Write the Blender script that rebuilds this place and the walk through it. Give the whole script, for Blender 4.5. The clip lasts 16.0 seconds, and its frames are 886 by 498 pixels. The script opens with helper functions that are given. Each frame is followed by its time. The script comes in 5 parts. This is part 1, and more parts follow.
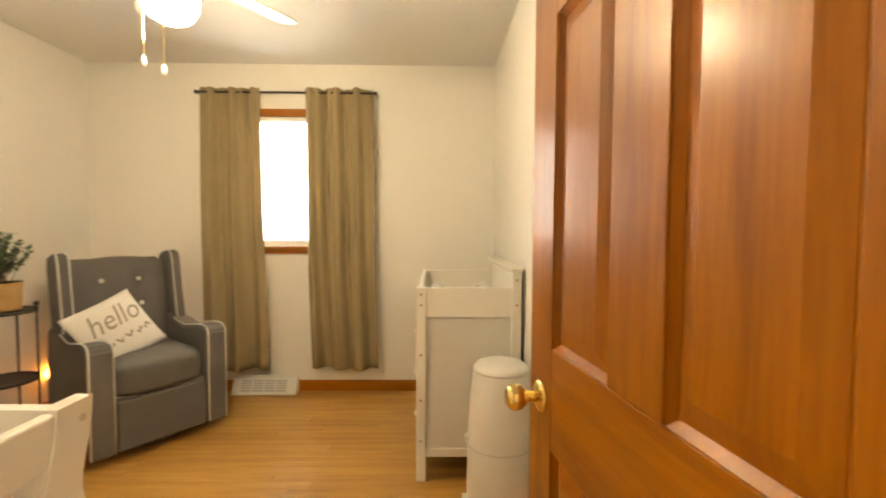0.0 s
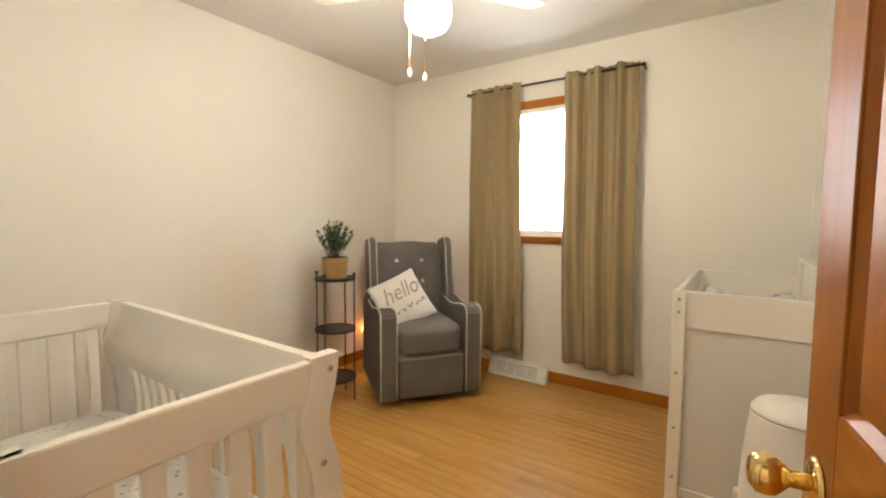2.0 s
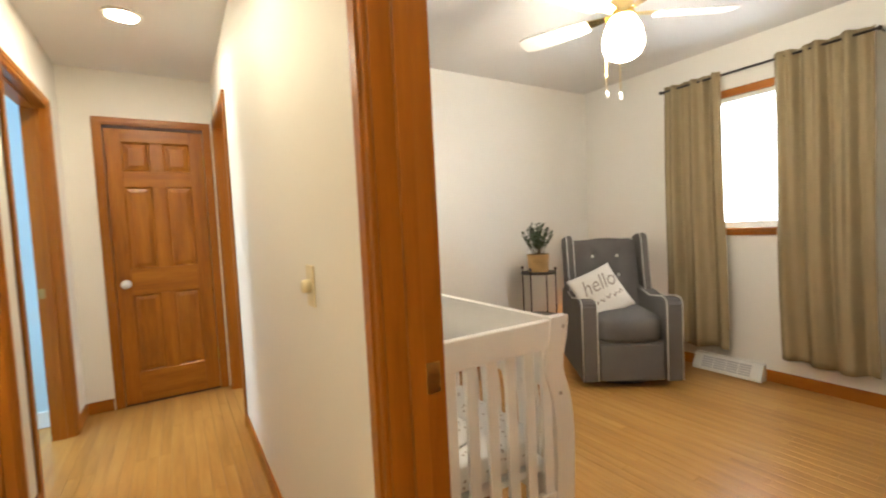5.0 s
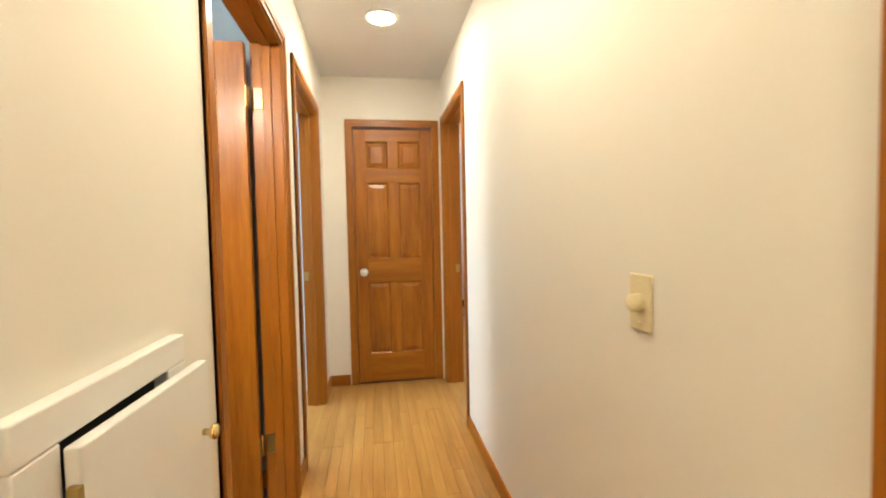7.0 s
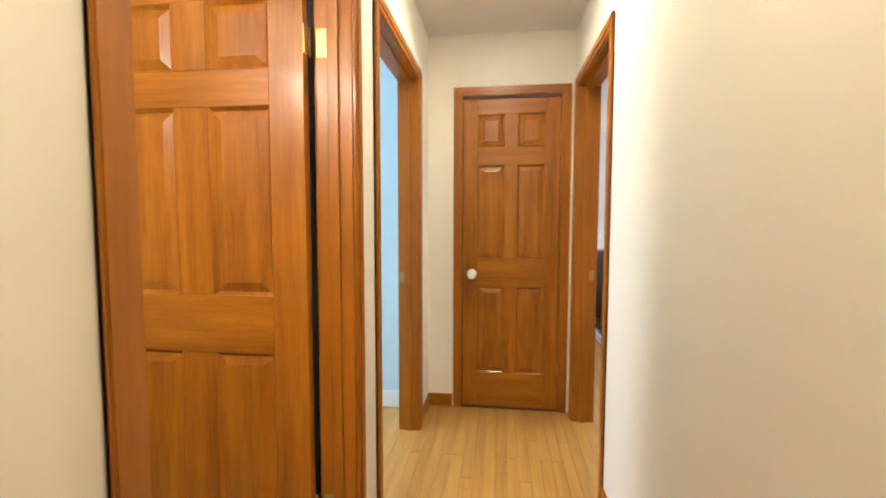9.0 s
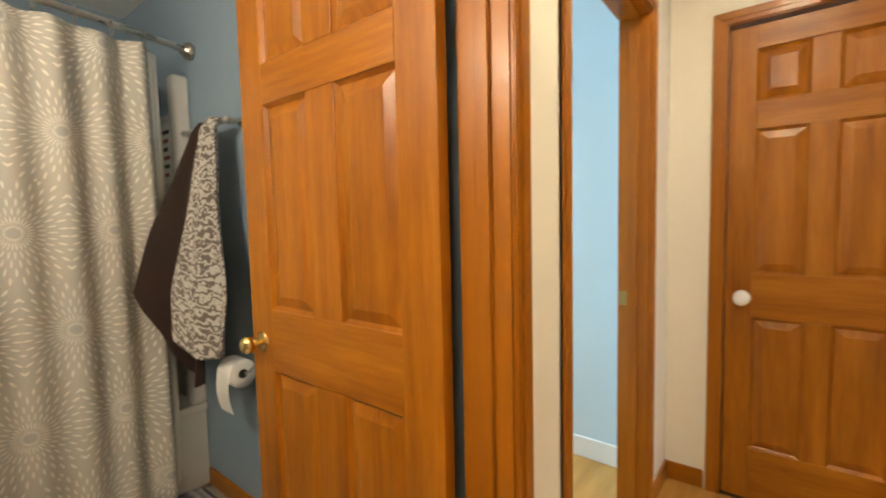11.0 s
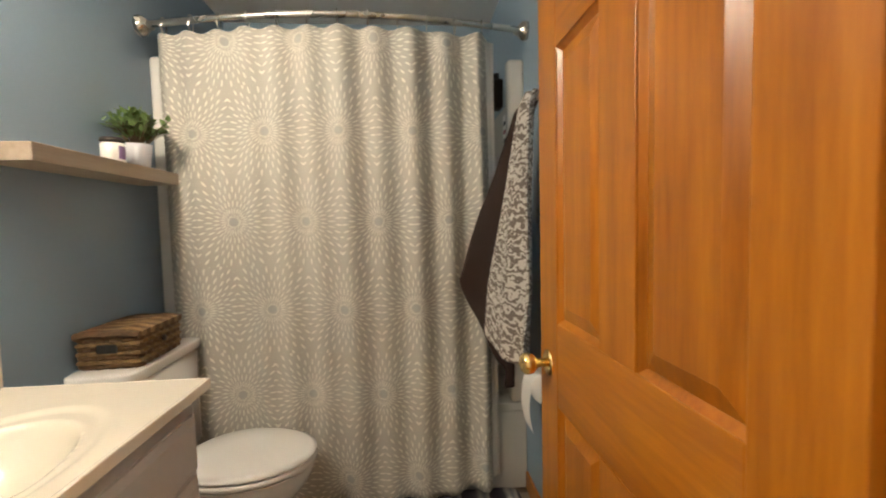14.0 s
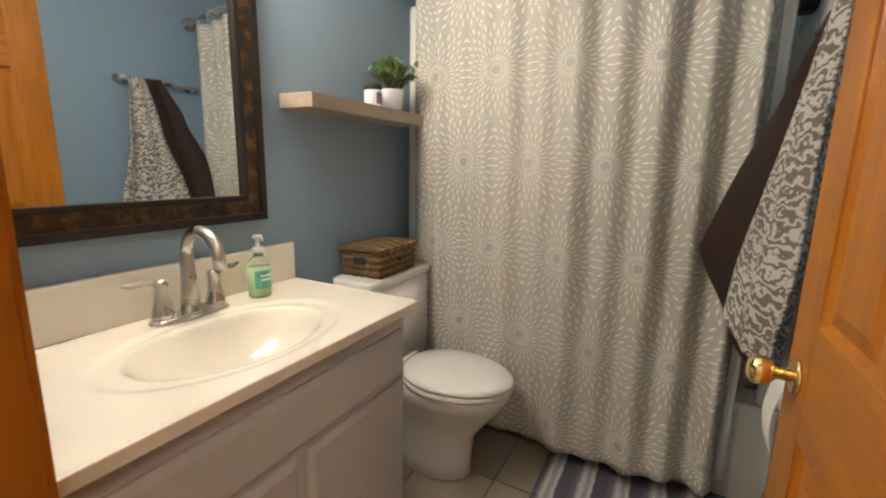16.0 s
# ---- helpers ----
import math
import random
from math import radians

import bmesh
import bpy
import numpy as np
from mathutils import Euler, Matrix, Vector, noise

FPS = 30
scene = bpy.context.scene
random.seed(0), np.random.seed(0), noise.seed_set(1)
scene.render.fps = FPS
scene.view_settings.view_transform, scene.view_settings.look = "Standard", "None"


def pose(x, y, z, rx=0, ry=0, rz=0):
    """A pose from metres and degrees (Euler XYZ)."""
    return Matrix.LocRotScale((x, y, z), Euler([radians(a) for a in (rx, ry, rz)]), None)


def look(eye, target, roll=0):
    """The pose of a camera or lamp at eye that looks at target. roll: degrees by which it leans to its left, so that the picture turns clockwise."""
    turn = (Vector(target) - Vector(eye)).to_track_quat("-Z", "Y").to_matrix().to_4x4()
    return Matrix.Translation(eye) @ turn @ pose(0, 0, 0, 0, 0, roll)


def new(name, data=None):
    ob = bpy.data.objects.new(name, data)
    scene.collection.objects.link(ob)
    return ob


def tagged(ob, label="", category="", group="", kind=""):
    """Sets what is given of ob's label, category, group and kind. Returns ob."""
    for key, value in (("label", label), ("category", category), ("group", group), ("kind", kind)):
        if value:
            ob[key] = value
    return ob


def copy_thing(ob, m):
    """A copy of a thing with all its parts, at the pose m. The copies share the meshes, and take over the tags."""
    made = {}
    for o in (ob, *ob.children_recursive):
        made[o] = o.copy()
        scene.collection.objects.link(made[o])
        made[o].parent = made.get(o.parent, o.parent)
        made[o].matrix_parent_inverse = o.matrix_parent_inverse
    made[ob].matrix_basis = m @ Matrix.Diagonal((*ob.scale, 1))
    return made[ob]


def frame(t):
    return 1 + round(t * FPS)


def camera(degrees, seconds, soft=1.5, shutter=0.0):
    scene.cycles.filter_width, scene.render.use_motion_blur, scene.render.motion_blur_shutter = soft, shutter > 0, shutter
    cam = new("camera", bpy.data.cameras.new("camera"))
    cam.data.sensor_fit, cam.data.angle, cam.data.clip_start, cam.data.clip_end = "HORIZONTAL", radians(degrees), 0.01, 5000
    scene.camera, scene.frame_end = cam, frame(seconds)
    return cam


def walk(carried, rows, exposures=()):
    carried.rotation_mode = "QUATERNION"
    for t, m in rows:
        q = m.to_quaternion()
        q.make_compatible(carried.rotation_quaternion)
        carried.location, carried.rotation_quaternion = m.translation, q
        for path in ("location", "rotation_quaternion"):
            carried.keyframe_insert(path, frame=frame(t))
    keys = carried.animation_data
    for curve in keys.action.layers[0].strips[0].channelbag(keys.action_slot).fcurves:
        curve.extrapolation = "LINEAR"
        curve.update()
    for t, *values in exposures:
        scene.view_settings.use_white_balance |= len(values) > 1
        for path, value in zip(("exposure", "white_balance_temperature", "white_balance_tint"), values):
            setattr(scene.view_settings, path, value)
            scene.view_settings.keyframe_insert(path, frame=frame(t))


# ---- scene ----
cam = camera(91.5, 16.0, soft=1.9, shutter=0.4)
PATH = [
    (0, (0.289, 0.355, 1.217), (0.324, 2.353, 1.129), 0.3),
    (0.5, (0.318, 0.422, 1.202), (0.011, 2.397, 1.126), 0.5),
    (1, (0.33, 0.497, 1.217), (-0.277, 2.401, 1.134), 1.0),
    (1.5, (0.359, 0.52, 1.215), (-0.547, 2.3, 1.106), 0.7),
    (2, (0.407, 0.514, 1.208), (-0.727, 2.156, 1.073), 0.5),
    (2.5, (0.445, 0.475, 1.204), (-0.809, 2.028, 1.07), 0.5),
    (3, (0.481, 0.416, 1.209), (-0.831, 1.921, 1.099), 0.6),
    (3.2, (0.505, 0.386, 1.217), (-0.818, 1.883, 1.113), 0.6),
    (5.3, (0.644, 0.046, 1.207), (-1.131, 0.962, 1.095), -2.3),
    (5.5, (0.62, 0.02, 1.234), (-1.199, 0.842, 1.119), -1.7),
    (6, (0.526, -0.052, 1.221), (-1.377, 0.555, 1.132), -1.8),
    (6.5, (0.371, -0.107, 1.223), (-1.579, 0.331, 1.135), -1.8),
    (7, (0.241, -0.134, 1.216), (-1.734, 0.169, 1.129), -1.2),
    (7.5, (0.081, -0.118, 1.21), (-1.911, 0.04, 1.123), -1.3),
    (8, (-0.076, -0.082, 1.225), (-2.075, -0.078, 1.137), -0.9),
    (8.2, (-0.142, -0.09, 1.223), (-2.14, -0.125, 1.132), -0.6),
    (10.3, (-0.833, 0.0, 1.281), (-2.622, -0.88, 1.125), -0.7),
    (10.5, (-0.893, -0.022, 1.272), (-2.624, -1.015, 1.128), -0.9),
    (11, (-1.005, -0.111, 1.258), (-2.574, -1.343, 1.121), -1.3),
    (11.5, (-1.089, -0.218, 1.265), (-2.463, -1.665, 1.138), -1.4),
    (12, (-1.128, -0.281, 1.266), (-2.294, -1.903, 1.161), -1.4),
    (12.2, (-1.15, -0.303, 1.268), (-2.227, -1.985, 1.155), -1.1),
    (12.5, (-1.198, -0.306, 1.263), (-2.117, -2.079, 1.144), -1.3),
    (13, (-1.281, -0.315, 1.248), (-1.913, -2.209, 1.137), -1.2),
    (13.5, (-1.339, -0.327, 1.235), (-1.719, -2.288, 1.135), -1.3),
    (14, (-1.366, -0.381, 1.227), (-1.526, -2.371, 1.112), -1.3),
    (14.5, (-1.398, -0.464, 1.239), (-1.289, -2.454, 1.07), -1.2),
    (15, (-1.421, -0.487, 1.246), (-0.999, -2.429, 1.023), -1.1),
    (15.5, (-1.453, -0.486, 1.245), (-0.721, -2.325, 0.958), 0.5),
    (16, (-1.475, -0.48, 1.232), (-0.557, -2.217, 0.856), 1.2),
]
walk(cam, [(t, look(eye, target, roll)) for t, eye, target, roll in PATH],
     exposures=[(0, 0.14, 8600, 10), (1.5, 0.10, 7100, 10), (3, 0.03, 6400, 10), (5.5, 0.2, 6150, 10), (6.5, 0.32, 6200, 10), (8.2, 0.25, 6250, 10), (10.5, 0.12, 6900, 10), (12, 0.0, 7100, 10), (13.5, -0.02, 6700, 10), (16, -0.07, 6050, 10)])


# ---- world and light ----
world = bpy.data.worlds.new("sky")
scene.world = world
world.use_nodes = True
wn = world.node_tree
sky = wn.nodes.new("ShaderNodeTexSky")
sky.sky_type, sky.sun_disc = "NISHITA", False
sky.sun_elevation, sky.sun_rotation = radians(35), radians(150)
wn.nodes["Background"].inputs["Strength"].default_value = 0.1
wn.links.new(sky.outputs[0], wn.nodes["Background"].inputs["Color"])
sun_data = bpy.data.lights.new("sun", "SUN")
sun_data.energy, sun_data.angle, sun_data.color = 1.0, radians(10), (1, 0.96, 0.9)
sun = new("sun", sun_data)
sun.matrix_world = pose(0, 0, 10, 55, 0, 30)

FAN_GLOW, HALL_GLOW, BATH_GLOW, LAMP_GLOW = 128.0, 250.0, 185.0, 4.0


def area(name, m, sx, sy, power, colour):
    d = bpy.data.lights.new(name, "AREA")
    d.shape, d.size, d.size_y, d.energy, d.color = "RECTANGLE", sx, sy, power, colour
    ob = new(name, d)
    ob.matrix_world = m
    return ob


# daylight in the window openings; study and bedroom windows are unseen, added for light
area("window_daylight", look((-0.80, 3.665, 1.56), (-0.80, 0, 1.2)), 0.8, 0.9, 14, (0.82, 0.9, 1.0))
area("study_unseen_window_light", look((-2.6, -3.42, 1.5), (-2.6, 0, 1.3)), 0.9, 0.9, 60, (0.8, 0.9, 1.0))
area("bedroom_unseen_window_light", look((-3.2, 3.66, 1.5), (-3.4, 0, 1.0)), 1.4, 1.1, 30, (0.82, 0.9, 1.0))

# ---- materials ----


def nodes_of(name):
    m = bpy.data.materials.new(name)
    m.use_nodes = True
    t = m.node_tree
    return m, t, t.nodes["Principled BSDF"]


def ramp(t, fac, stops):
    r = t.nodes.new("ShaderNodeValToRGB")
    e = r.color_ramp.elements
    e[0].position, e[0].color = stops[0][0], (*stops[0][1], 1)
    e[1].position, e[1].color = stops[-1][0], (*stops[-1][1], 1)
    for p, c in stops[1:-1]:
        k = e.new(p)
        k.color = (*c, 1)
    t.links.new(fac, r.inputs[0])
    return r.outputs[0]


def coords(t, scale=(1, 1, 1), kind="Object", offset=None):
    c = t.nodes.new("ShaderNodeTexCoord")
    mp = t.nodes.new("ShaderNodeMapping")
    mp.inputs["Scale"].default_value = scale
    t.links.new(c.outputs[kind], mp.inputs[0])
    if offset is not None:
        t.links.new(offset, mp.inputs["Location"])
    return mp.outputs[0]


def noise_tex(t, vec, scale, detail=4, rough=0.5):
    n = t.nodes.new("ShaderNodeTexNoise")
    n.inputs["Scale"].default_value, n.inputs["Detail"].default_value, n.inputs["Roughness"].default_value = scale, detail, rough
    t.links.new(vec, n.inputs["Vector"])
    return n.outputs[0]


def mathn(t, op, a, b=None, c=None):
    n = t.nodes.new("ShaderNodeMath")
    n.operation = op
    for i, v in enumerate((a, b, c)):
        if v is None:
            continue
        if isinstance(v, (int, float)):
            n.inputs[i].default_value = v
        else:
            t.links.new(v, n.inputs[i])
    return n.outputs[0]


def mixc(t, fac, a, b):
    n = t.nodes.new("ShaderNodeMix")
    n.data_type = "RGBA"
    for i, v in ((0, fac), (6, a), (7, b)):
        if isinstance(v, (int, float)):
            n.inputs[i].default_value = v
        elif isinstance(v, tuple):
            n.inputs[i].default_value = (*v, 1)
        else:
            t.links.new(v, n.inputs[i])
    return n.outputs[2]


def bump(t, b, height, strength, distance=0.002):
    n = t.nodes.new("ShaderNodeBump")
    n.inputs["Strength"].default_value, n.inputs["Distance"].default_value = strength, distance
    t.links.new(height, n.inputs["Height"])
    t.links.new(n.outputs[0], b.inputs["Normal"])


def surface(name, colour, rough=0.5, vary=0.08, fine=60.0, coarse=2.5, relief=0.1, metal=0.0, kind="Object", coat=0.0, depth=0.002):
    m, t, b = nodes_of(name)
    v = coords(t, kind=kind)
    big, small = noise_tex(t, v, coarse, 3), noise_tex(t, v, fine, 5, 0.6)
    both = mathn(t, "ADD", mathn(t, "MULTIPLY", big, 0.6), mathn(t, "MULTIPLY", small, 0.4))
    lo, hi = tuple(c * (1 - vary) for c in colour), tuple(min(1, c * (1 + vary)) for c in colour)
    t.links.new(ramp(t, both, [(0.3, lo), (0.7, hi)]), b.inputs["Base Color"])
    t.links.new(mathn(t, "MULTIPLY_ADD", big, 0.15, rough - 0.075), b.inputs["Roughness"])
    b.inputs["Metallic"].default_value, b.inputs["Coat Weight"].default_value = metal, coat
    if relief:
        bump(t, b, small, relief, depth)
    return m


def wood(name, dark, mid, light, axis="z", rough=0.36, coat=0.10, spread=0.0, grain=1.0):
    m, t, b = nodes_of(name)
    info = t.nodes.new("ShaderNodeObjectInfo")
    off = mathn(t, "MULTIPLY", info.outputs["Random"], 37.0)
    along, across = 0.9 * grain, 11.0 * grain
    sc = {"z": (across, across, along), "x": (along, across, across), "y": (across, along, across)}[axis]
    v = coords(t, sc, offset=off)
    broad, fine = noise_tex(t, v, 1.6, 3, 0.55), noise_tex(t, v, 9.0, 6, 0.65)
    both = mathn(t, "ADD", mathn(t, "MULTIPLY", broad, 0.62), mathn(t, "MULTIPLY", fine, 0.38))
    if spread:
        both = mathn(t, "ADD", both, mathn(t, "MULTIPLY_ADD", info.outputs["Random"], spread, -spread / 2))
    t.links.new(ramp(t, both, [(0.26, dark), (0.5, mid), (0.74, light)]), b.inputs["Base Color"])
    t.links.new(mathn(t, "MULTIPLY_ADD", fine, 0.2, rough - 0.1), b.inputs["Roughness"])
    b.inputs["Coat Weight"].default_value, b.inputs["Coat Roughness"].default_value = coat, 0.15
    b.inputs["Specular IOR Level"].default_value = 0.35
    bump(t, b, fine, 0.12, 0.0008)
    return m


def glow(name, colour, strength):
    m, t, b = nodes_of(name)
    b.inputs["Base Color"].default_value = (0.9, 0.9, 0.88, 1)
    b.inputs["Emission Color"].default_value, b.inputs["Emission Strength"].default_value = (*colour, 1), strength
    return m


def clear(name, colour, rough=0.02):
    m, t, b = nodes_of(name)
    b.inputs["Base Color"].default_value, b.inputs["Roughness"].default_value = (*colour, 1), rough
    b.inputs["Transmission Weight"].default_value, b.inputs["IOR"].default_value = 1.0, 1.35
    return m


CREAM = surface("cream_wall_paint", (0.80, 0.76, 0.67), 0.6, 0.02, 220, 1.2, 0.12, kind="Object")
NURSERY = surface("pale_nursery_paint", (0.80, 0.78, 0.73), 0.6, 0.02, 220, 1.2, 0.12)
CEIL = surface("ceiling_paint", (0.78, 0.77, 0.74), 0.8, 0.02, 90, 1.0, 0.25)
BLUE = surface("slate_blue_paint", (0.22, 0.30, 0.38), 0.5, 0.05, 200, 1.2, 0.12)
SKYBLUE = surface("light_blue_paint", (0.54, 0.68, 0.74), 0.6, 0.03, 200, 1.2, 0.1)
GREYWALL = surface("grey_white_paint", (0.62, 0.63, 0.68), 0.6, 0.03, 200, 1.2, 0.1)
OAK_D, OAK_M, OAK_L = (0.17, 0.045, 0.0025), (0.33, 0.108, 0.006), (0.47, 0.175, 0.014)
DOORV = wood("honey_door_wood", OAK_D, OAK_M, OAK_L, "z")
DOORH = wood("honey_rail_wood", OAK_D, OAK_M, OAK_L, "x")
TRIM_D, TRIM_L = (0.235, 0.070, 0.004), (0.405, 0.140, 0.010)
TRIMV = wood("honey_trim_wood", TRIM_D, OAK_M, TRIM_L, "z")
TRIMX = wood("honey_trim_wood_long", TRIM_D, OAK_M, TRIM_L, "x")
TRIMY = wood("honey_trim_wood_cross", TRIM_D, OAK_M, TRIM_L, "y")
FLOOR = wood("oak_strip_floor", (0.31, 0.150, 0.032), (0.46, 0.240, 0.060), (0.57, 0.33, 0.10), "x", 0.34, 0.15, 0.12)
GAP = surface("floor_gap", (0.12, 0.055, 0.02), 0.8)
WHITE = surface("white_furniture_paint", (0.80, 0.77, 0.71), 0.35, 0.02, 60, 3, 0.03)
WHITEP = surface("white_gloss_trim", (0.8, 0.79, 0.75), 0.35, 0.02, 60, 3, 0.03)
PANELG = surface("grey_white_panel", (0.66, 0.64, 0.60), 0.5, 0.02, 60, 3, 0.02)
PORC = surface("white_porcelain", (0.80, 0.79, 0.77), 0.12, 0.01, 30, 2, 0.0, coat=0.5)
MARBLE = surface("cream_cultured_marble", (0.80, 0.74, 0.63), 0.18, 0.03, 12, 3, 0.0, coat=0.4)
ACRYL = surface("white_tub_acrylic", (0.74, 0.72, 0.68), 0.25, 0.02, 30, 2, 0.0)
GREYCAB = surface("grey_cabinet_paint", (0.50, 0.49, 0.49), 0.4, 0.04, 60, 3, 0.05)
BRASS = surface("polished_brass", (0.90, 0.70, 0.32), 0.14, 0.05, 80, 8, 0.0, metal=1.0)
OLDBRASS = surface("aged_brass", (0.45, 0.32, 0.12), 0.35, 0.1, 80, 8, 0.05, metal=1.0)
NICKEL = surface("brushed_nickel", (0.55, 0.52, 0.47), 0.28, 0.05, 120, 8, 0.03, metal=1.0)
DARKMET = surface("dark_bronze_metal", (0.035, 0.028, 0.025), 0.45, 0.1, 80, 8, 0.05, metal=0.6)
# black for the chair base and for shade painted in three hollows
BLACK = surface("black_shade_and_chair_base", (0.02, 0.02, 0.02), 0.7)
GREYFAB = surface("grey_upholstery", (0.125, 0.115, 0.108), 0.9, 0.14, 350, 6, 0.4)
PIPE = surface("white_piping", (0.68, 0.66, 0.62), 0.7, 0.05, 200, 6, 0.2)
CURT = surface("olive_tan_curtain_cloth", (0.29, 0.225, 0.125), 0.85, 0.08, 500, 5, 0.3)
LEAF = surface("dusty_green_leaf", (0.07, 0.11, 0.055), 0.6, 0.35, 40, 9, 0.1)
LEAFB = surface("fresh_green_leaf", (0.17, 0.27, 0.09), 0.5, 0.3, 40, 9, 0.1)
STEM = surface("brown_stem", (0.10, 0.07, 0.035), 0.8, 0.2)
WICKER = surface("woven_straw", (0.40, 0.24, 0.085), 0.7, 0.3, 120, 18, 0.5)
SEAGR = surface("brown_woven_seagrass", (0.12, 0.065, 0.028), 0.7, 0.55, 110, 30, 0.6)
SEAGRL = surface("light_woven_seagrass", (0.22, 0.135, 0.06), 0.7, 0.5, 110, 30, 0.6)
SHELFW = wood("grey_washed_wood", (0.27, 0.21, 0.16), (0.36, 0.29, 0.225), (0.44, 0.36, 0.29), "y", 0.5, 0.0)
BROWNT = surface("dark_brown_terry", (0.024, 0.011, 0.008), 0.95, 0.25, 400, 8, 0.7)
IVORY = surface("ivory_plastic", (0.72, 0.62, 0.38), 0.35, 0.02, 60, 4, 0.0)
WHITEPL = surface("white_plastic", (0.78, 0.76, 0.72), 0.35, 0.02, 60, 4, 0.0)
PAPER = surface("white_tissue_paper", (0.80, 0.79, 0.77), 0.9, 0.02, 200, 8, 0.2)
DARKWOOD = wood("dark_dresser_wood", (0.02, 0.008, 0.005), (0.04, 0.016, 0.01), (0.06, 0.025, 0.014), "y")
DARKCUR = surface("black_curtain_cloth", (0.02, 0.02, 0.025), 0.9, 0.2, 300, 5, 0.2)
TILE = surface("beige_floor_tile", (0.36, 0.31, 0.255), 0.35, 0.12, 25, 3, 0.05)
GROUT = surface("tile_grout", (0.24, 0.20, 0.165), 0.9, 0.1)
FAN_GLASS = glow("lit_fan_globe", (1, 0.88, 0.68), FAN_GLOW)
HALL_LENS = glow("lit_hall_lens", (1, 0.88, 0.64), HALL_GLOW)
BATH_GLASS = glow("lit_vanity_globe", (1, 0.85, 0.65), BATH_GLOW)
SHADE = glow("lit_lamp_shade", (1, 0.86, 0.68), LAMP_GLOW)
NIGHT = glow("lit_night_lamp", (1, 0.33, 0.06), 110.0)
OUTSIDE = glow("bright_overcast_outside", (0.95, 0.98, 1.0), 6.0)
GLASS = clear("window_glass", (1, 1, 1), 0.0)
SOAPGEL = surface("pale_green_soap_gel", (0.46, 0.62, 0.33), 0.15, 0.05, 30, 4, 0.0, coat=0.4)
SOAPCLR = clear("clear_soap_plastic", (0.92, 0.97, 0.95), 0.03)
CRYSTAL = clear("lamp_glass", (0.9, 0.92, 0.95), 0.02)
MIRROR, _t, _b = nodes_of("mirror_silver")
_b.inputs["Base Color"].default_value, _b.inputs["Metallic"].default_value, _b.inputs["Roughness"].default_value = (0.82, 0.85, 0.86, 1), 1.0, 0.01


def mirror_frame_material():
    m, t, b = nodes_of("bronze_tortoise_frame")
    n = noise_tex(t, coords(t, (1, 1, 1)), 22, 5, 0.7)
    t.links.new(ramp(t, n, [(0.35, (0.012, 0.008, 0.006)), (0.52, (0.05, 0.025, 0.01)), (0.68, (0.22, 0.11, 0.03))]), b.inputs["Base Color"])
    b.inputs["Roughness"].default_value, b.inputs["Metallic"].default_value = 0.35, 0.3
    bump(t, b, n, 0.2)
    return m


def burst_material():
    """Grey cloth printed with cream dandelion bursts of radial dashes; UV in metres."""
    m, t, b = nodes_of("burst_print_cloth")
    c = t.nodes.new("ShaderNodeTexCoord")
    s = t.nodes.new("ShaderNodeSeparateXYZ")
    t.links.new(c.outputs["UV"], s.inputs[0])
    W, Hh = 0.285, 0.348
    row = mathn(t, "FLOOR", mathn(t, "DIVIDE", s.outputs[1], Hh))
    shift = mathn(t, "MULTIPLY", row, 0.5)
    lu = mathn(t, "MULTIPLY", mathn(t, "SUBTRACT", mathn(t, "FRACT", mathn(t, "ADD", mathn(t, "DIVIDE", s.outputs[0], W), shift)), 0.5), W)
    lv = mathn(t, "MULTIPLY", mathn(t, "SUBTRACT", mathn(t, "FRACT", mathn(t, "DIVIDE", s.outputs[1], Hh)), 0.5), Hh)
    r = mathn(t, "SQRT", mathn(t, "ADD", mathn(t, "MULTIPLY", lu, lu), mathn(t, "MULTIPLY", lv, lv)))
    a = mathn(t, "ARCTAN2", lv, lu)
    rr = mathn(t, "DIVIDE", r, 0.029)
    k = mathn(t, "FLOOR", rr)
    fr = mathn(t, "ABSOLUTE", mathn(t, "SUBTRACT", mathn(t, "FRACT", rr), 0.5))
    fa = mathn(t, "FRACT", mathn(t, "ADD", mathn(t, "MULTIPLY", a, 30 / (2 * math.pi)), mathn(t, "MULTIPLY", k, 0.5)))
    fa = mathn(t, "ABSOLUTE", mathn(t, "SUBTRACT", fa, 0.5))
    wide = mathn(t, "MULTIPLY", fa, r)
    lim = mathn(t, "MULTIPLY", mathn(t, "SUBTRACT", 0.25, mathn(t, "MULTIPLY", fr, fr)), mathn(t, "MULTIPLY_ADD", r, 0.30, 0.020))
    dash = mathn(t, "MULTIPLY", mathn(t, "LESS_THAN", wide, lim), mathn(t, "GREATER_THAN", r, 0.019))
    dash = mathn(t, "MULTIPLY", dash, mathn(t, "LESS_THAN", r, 0.205))
    core = mathn(t, "LESS_THAN", r, 0.015)
    v = coords(t, (1, 1, 1), "UV")
    weave = noise_tex(t, v, 900, 2)
    ground = ramp(t, noise_tex(t, v, 3, 3), [(0.3, (0.40, 0.378, 0.335)), (0.7, (0.455, 0.43, 0.38))])
    col = mixc(t, dash, ground, (0.72, 0.69, 0.605))
    col = mixc(t, core, col, (0.36, 0.35, 0.33))
    t.links.new(col, b.inputs["Base Color"])
    b.inputs["Roughness"].default_value = 0.75
    bump(t, b, weave, 0.15, 0.0006)
    return m


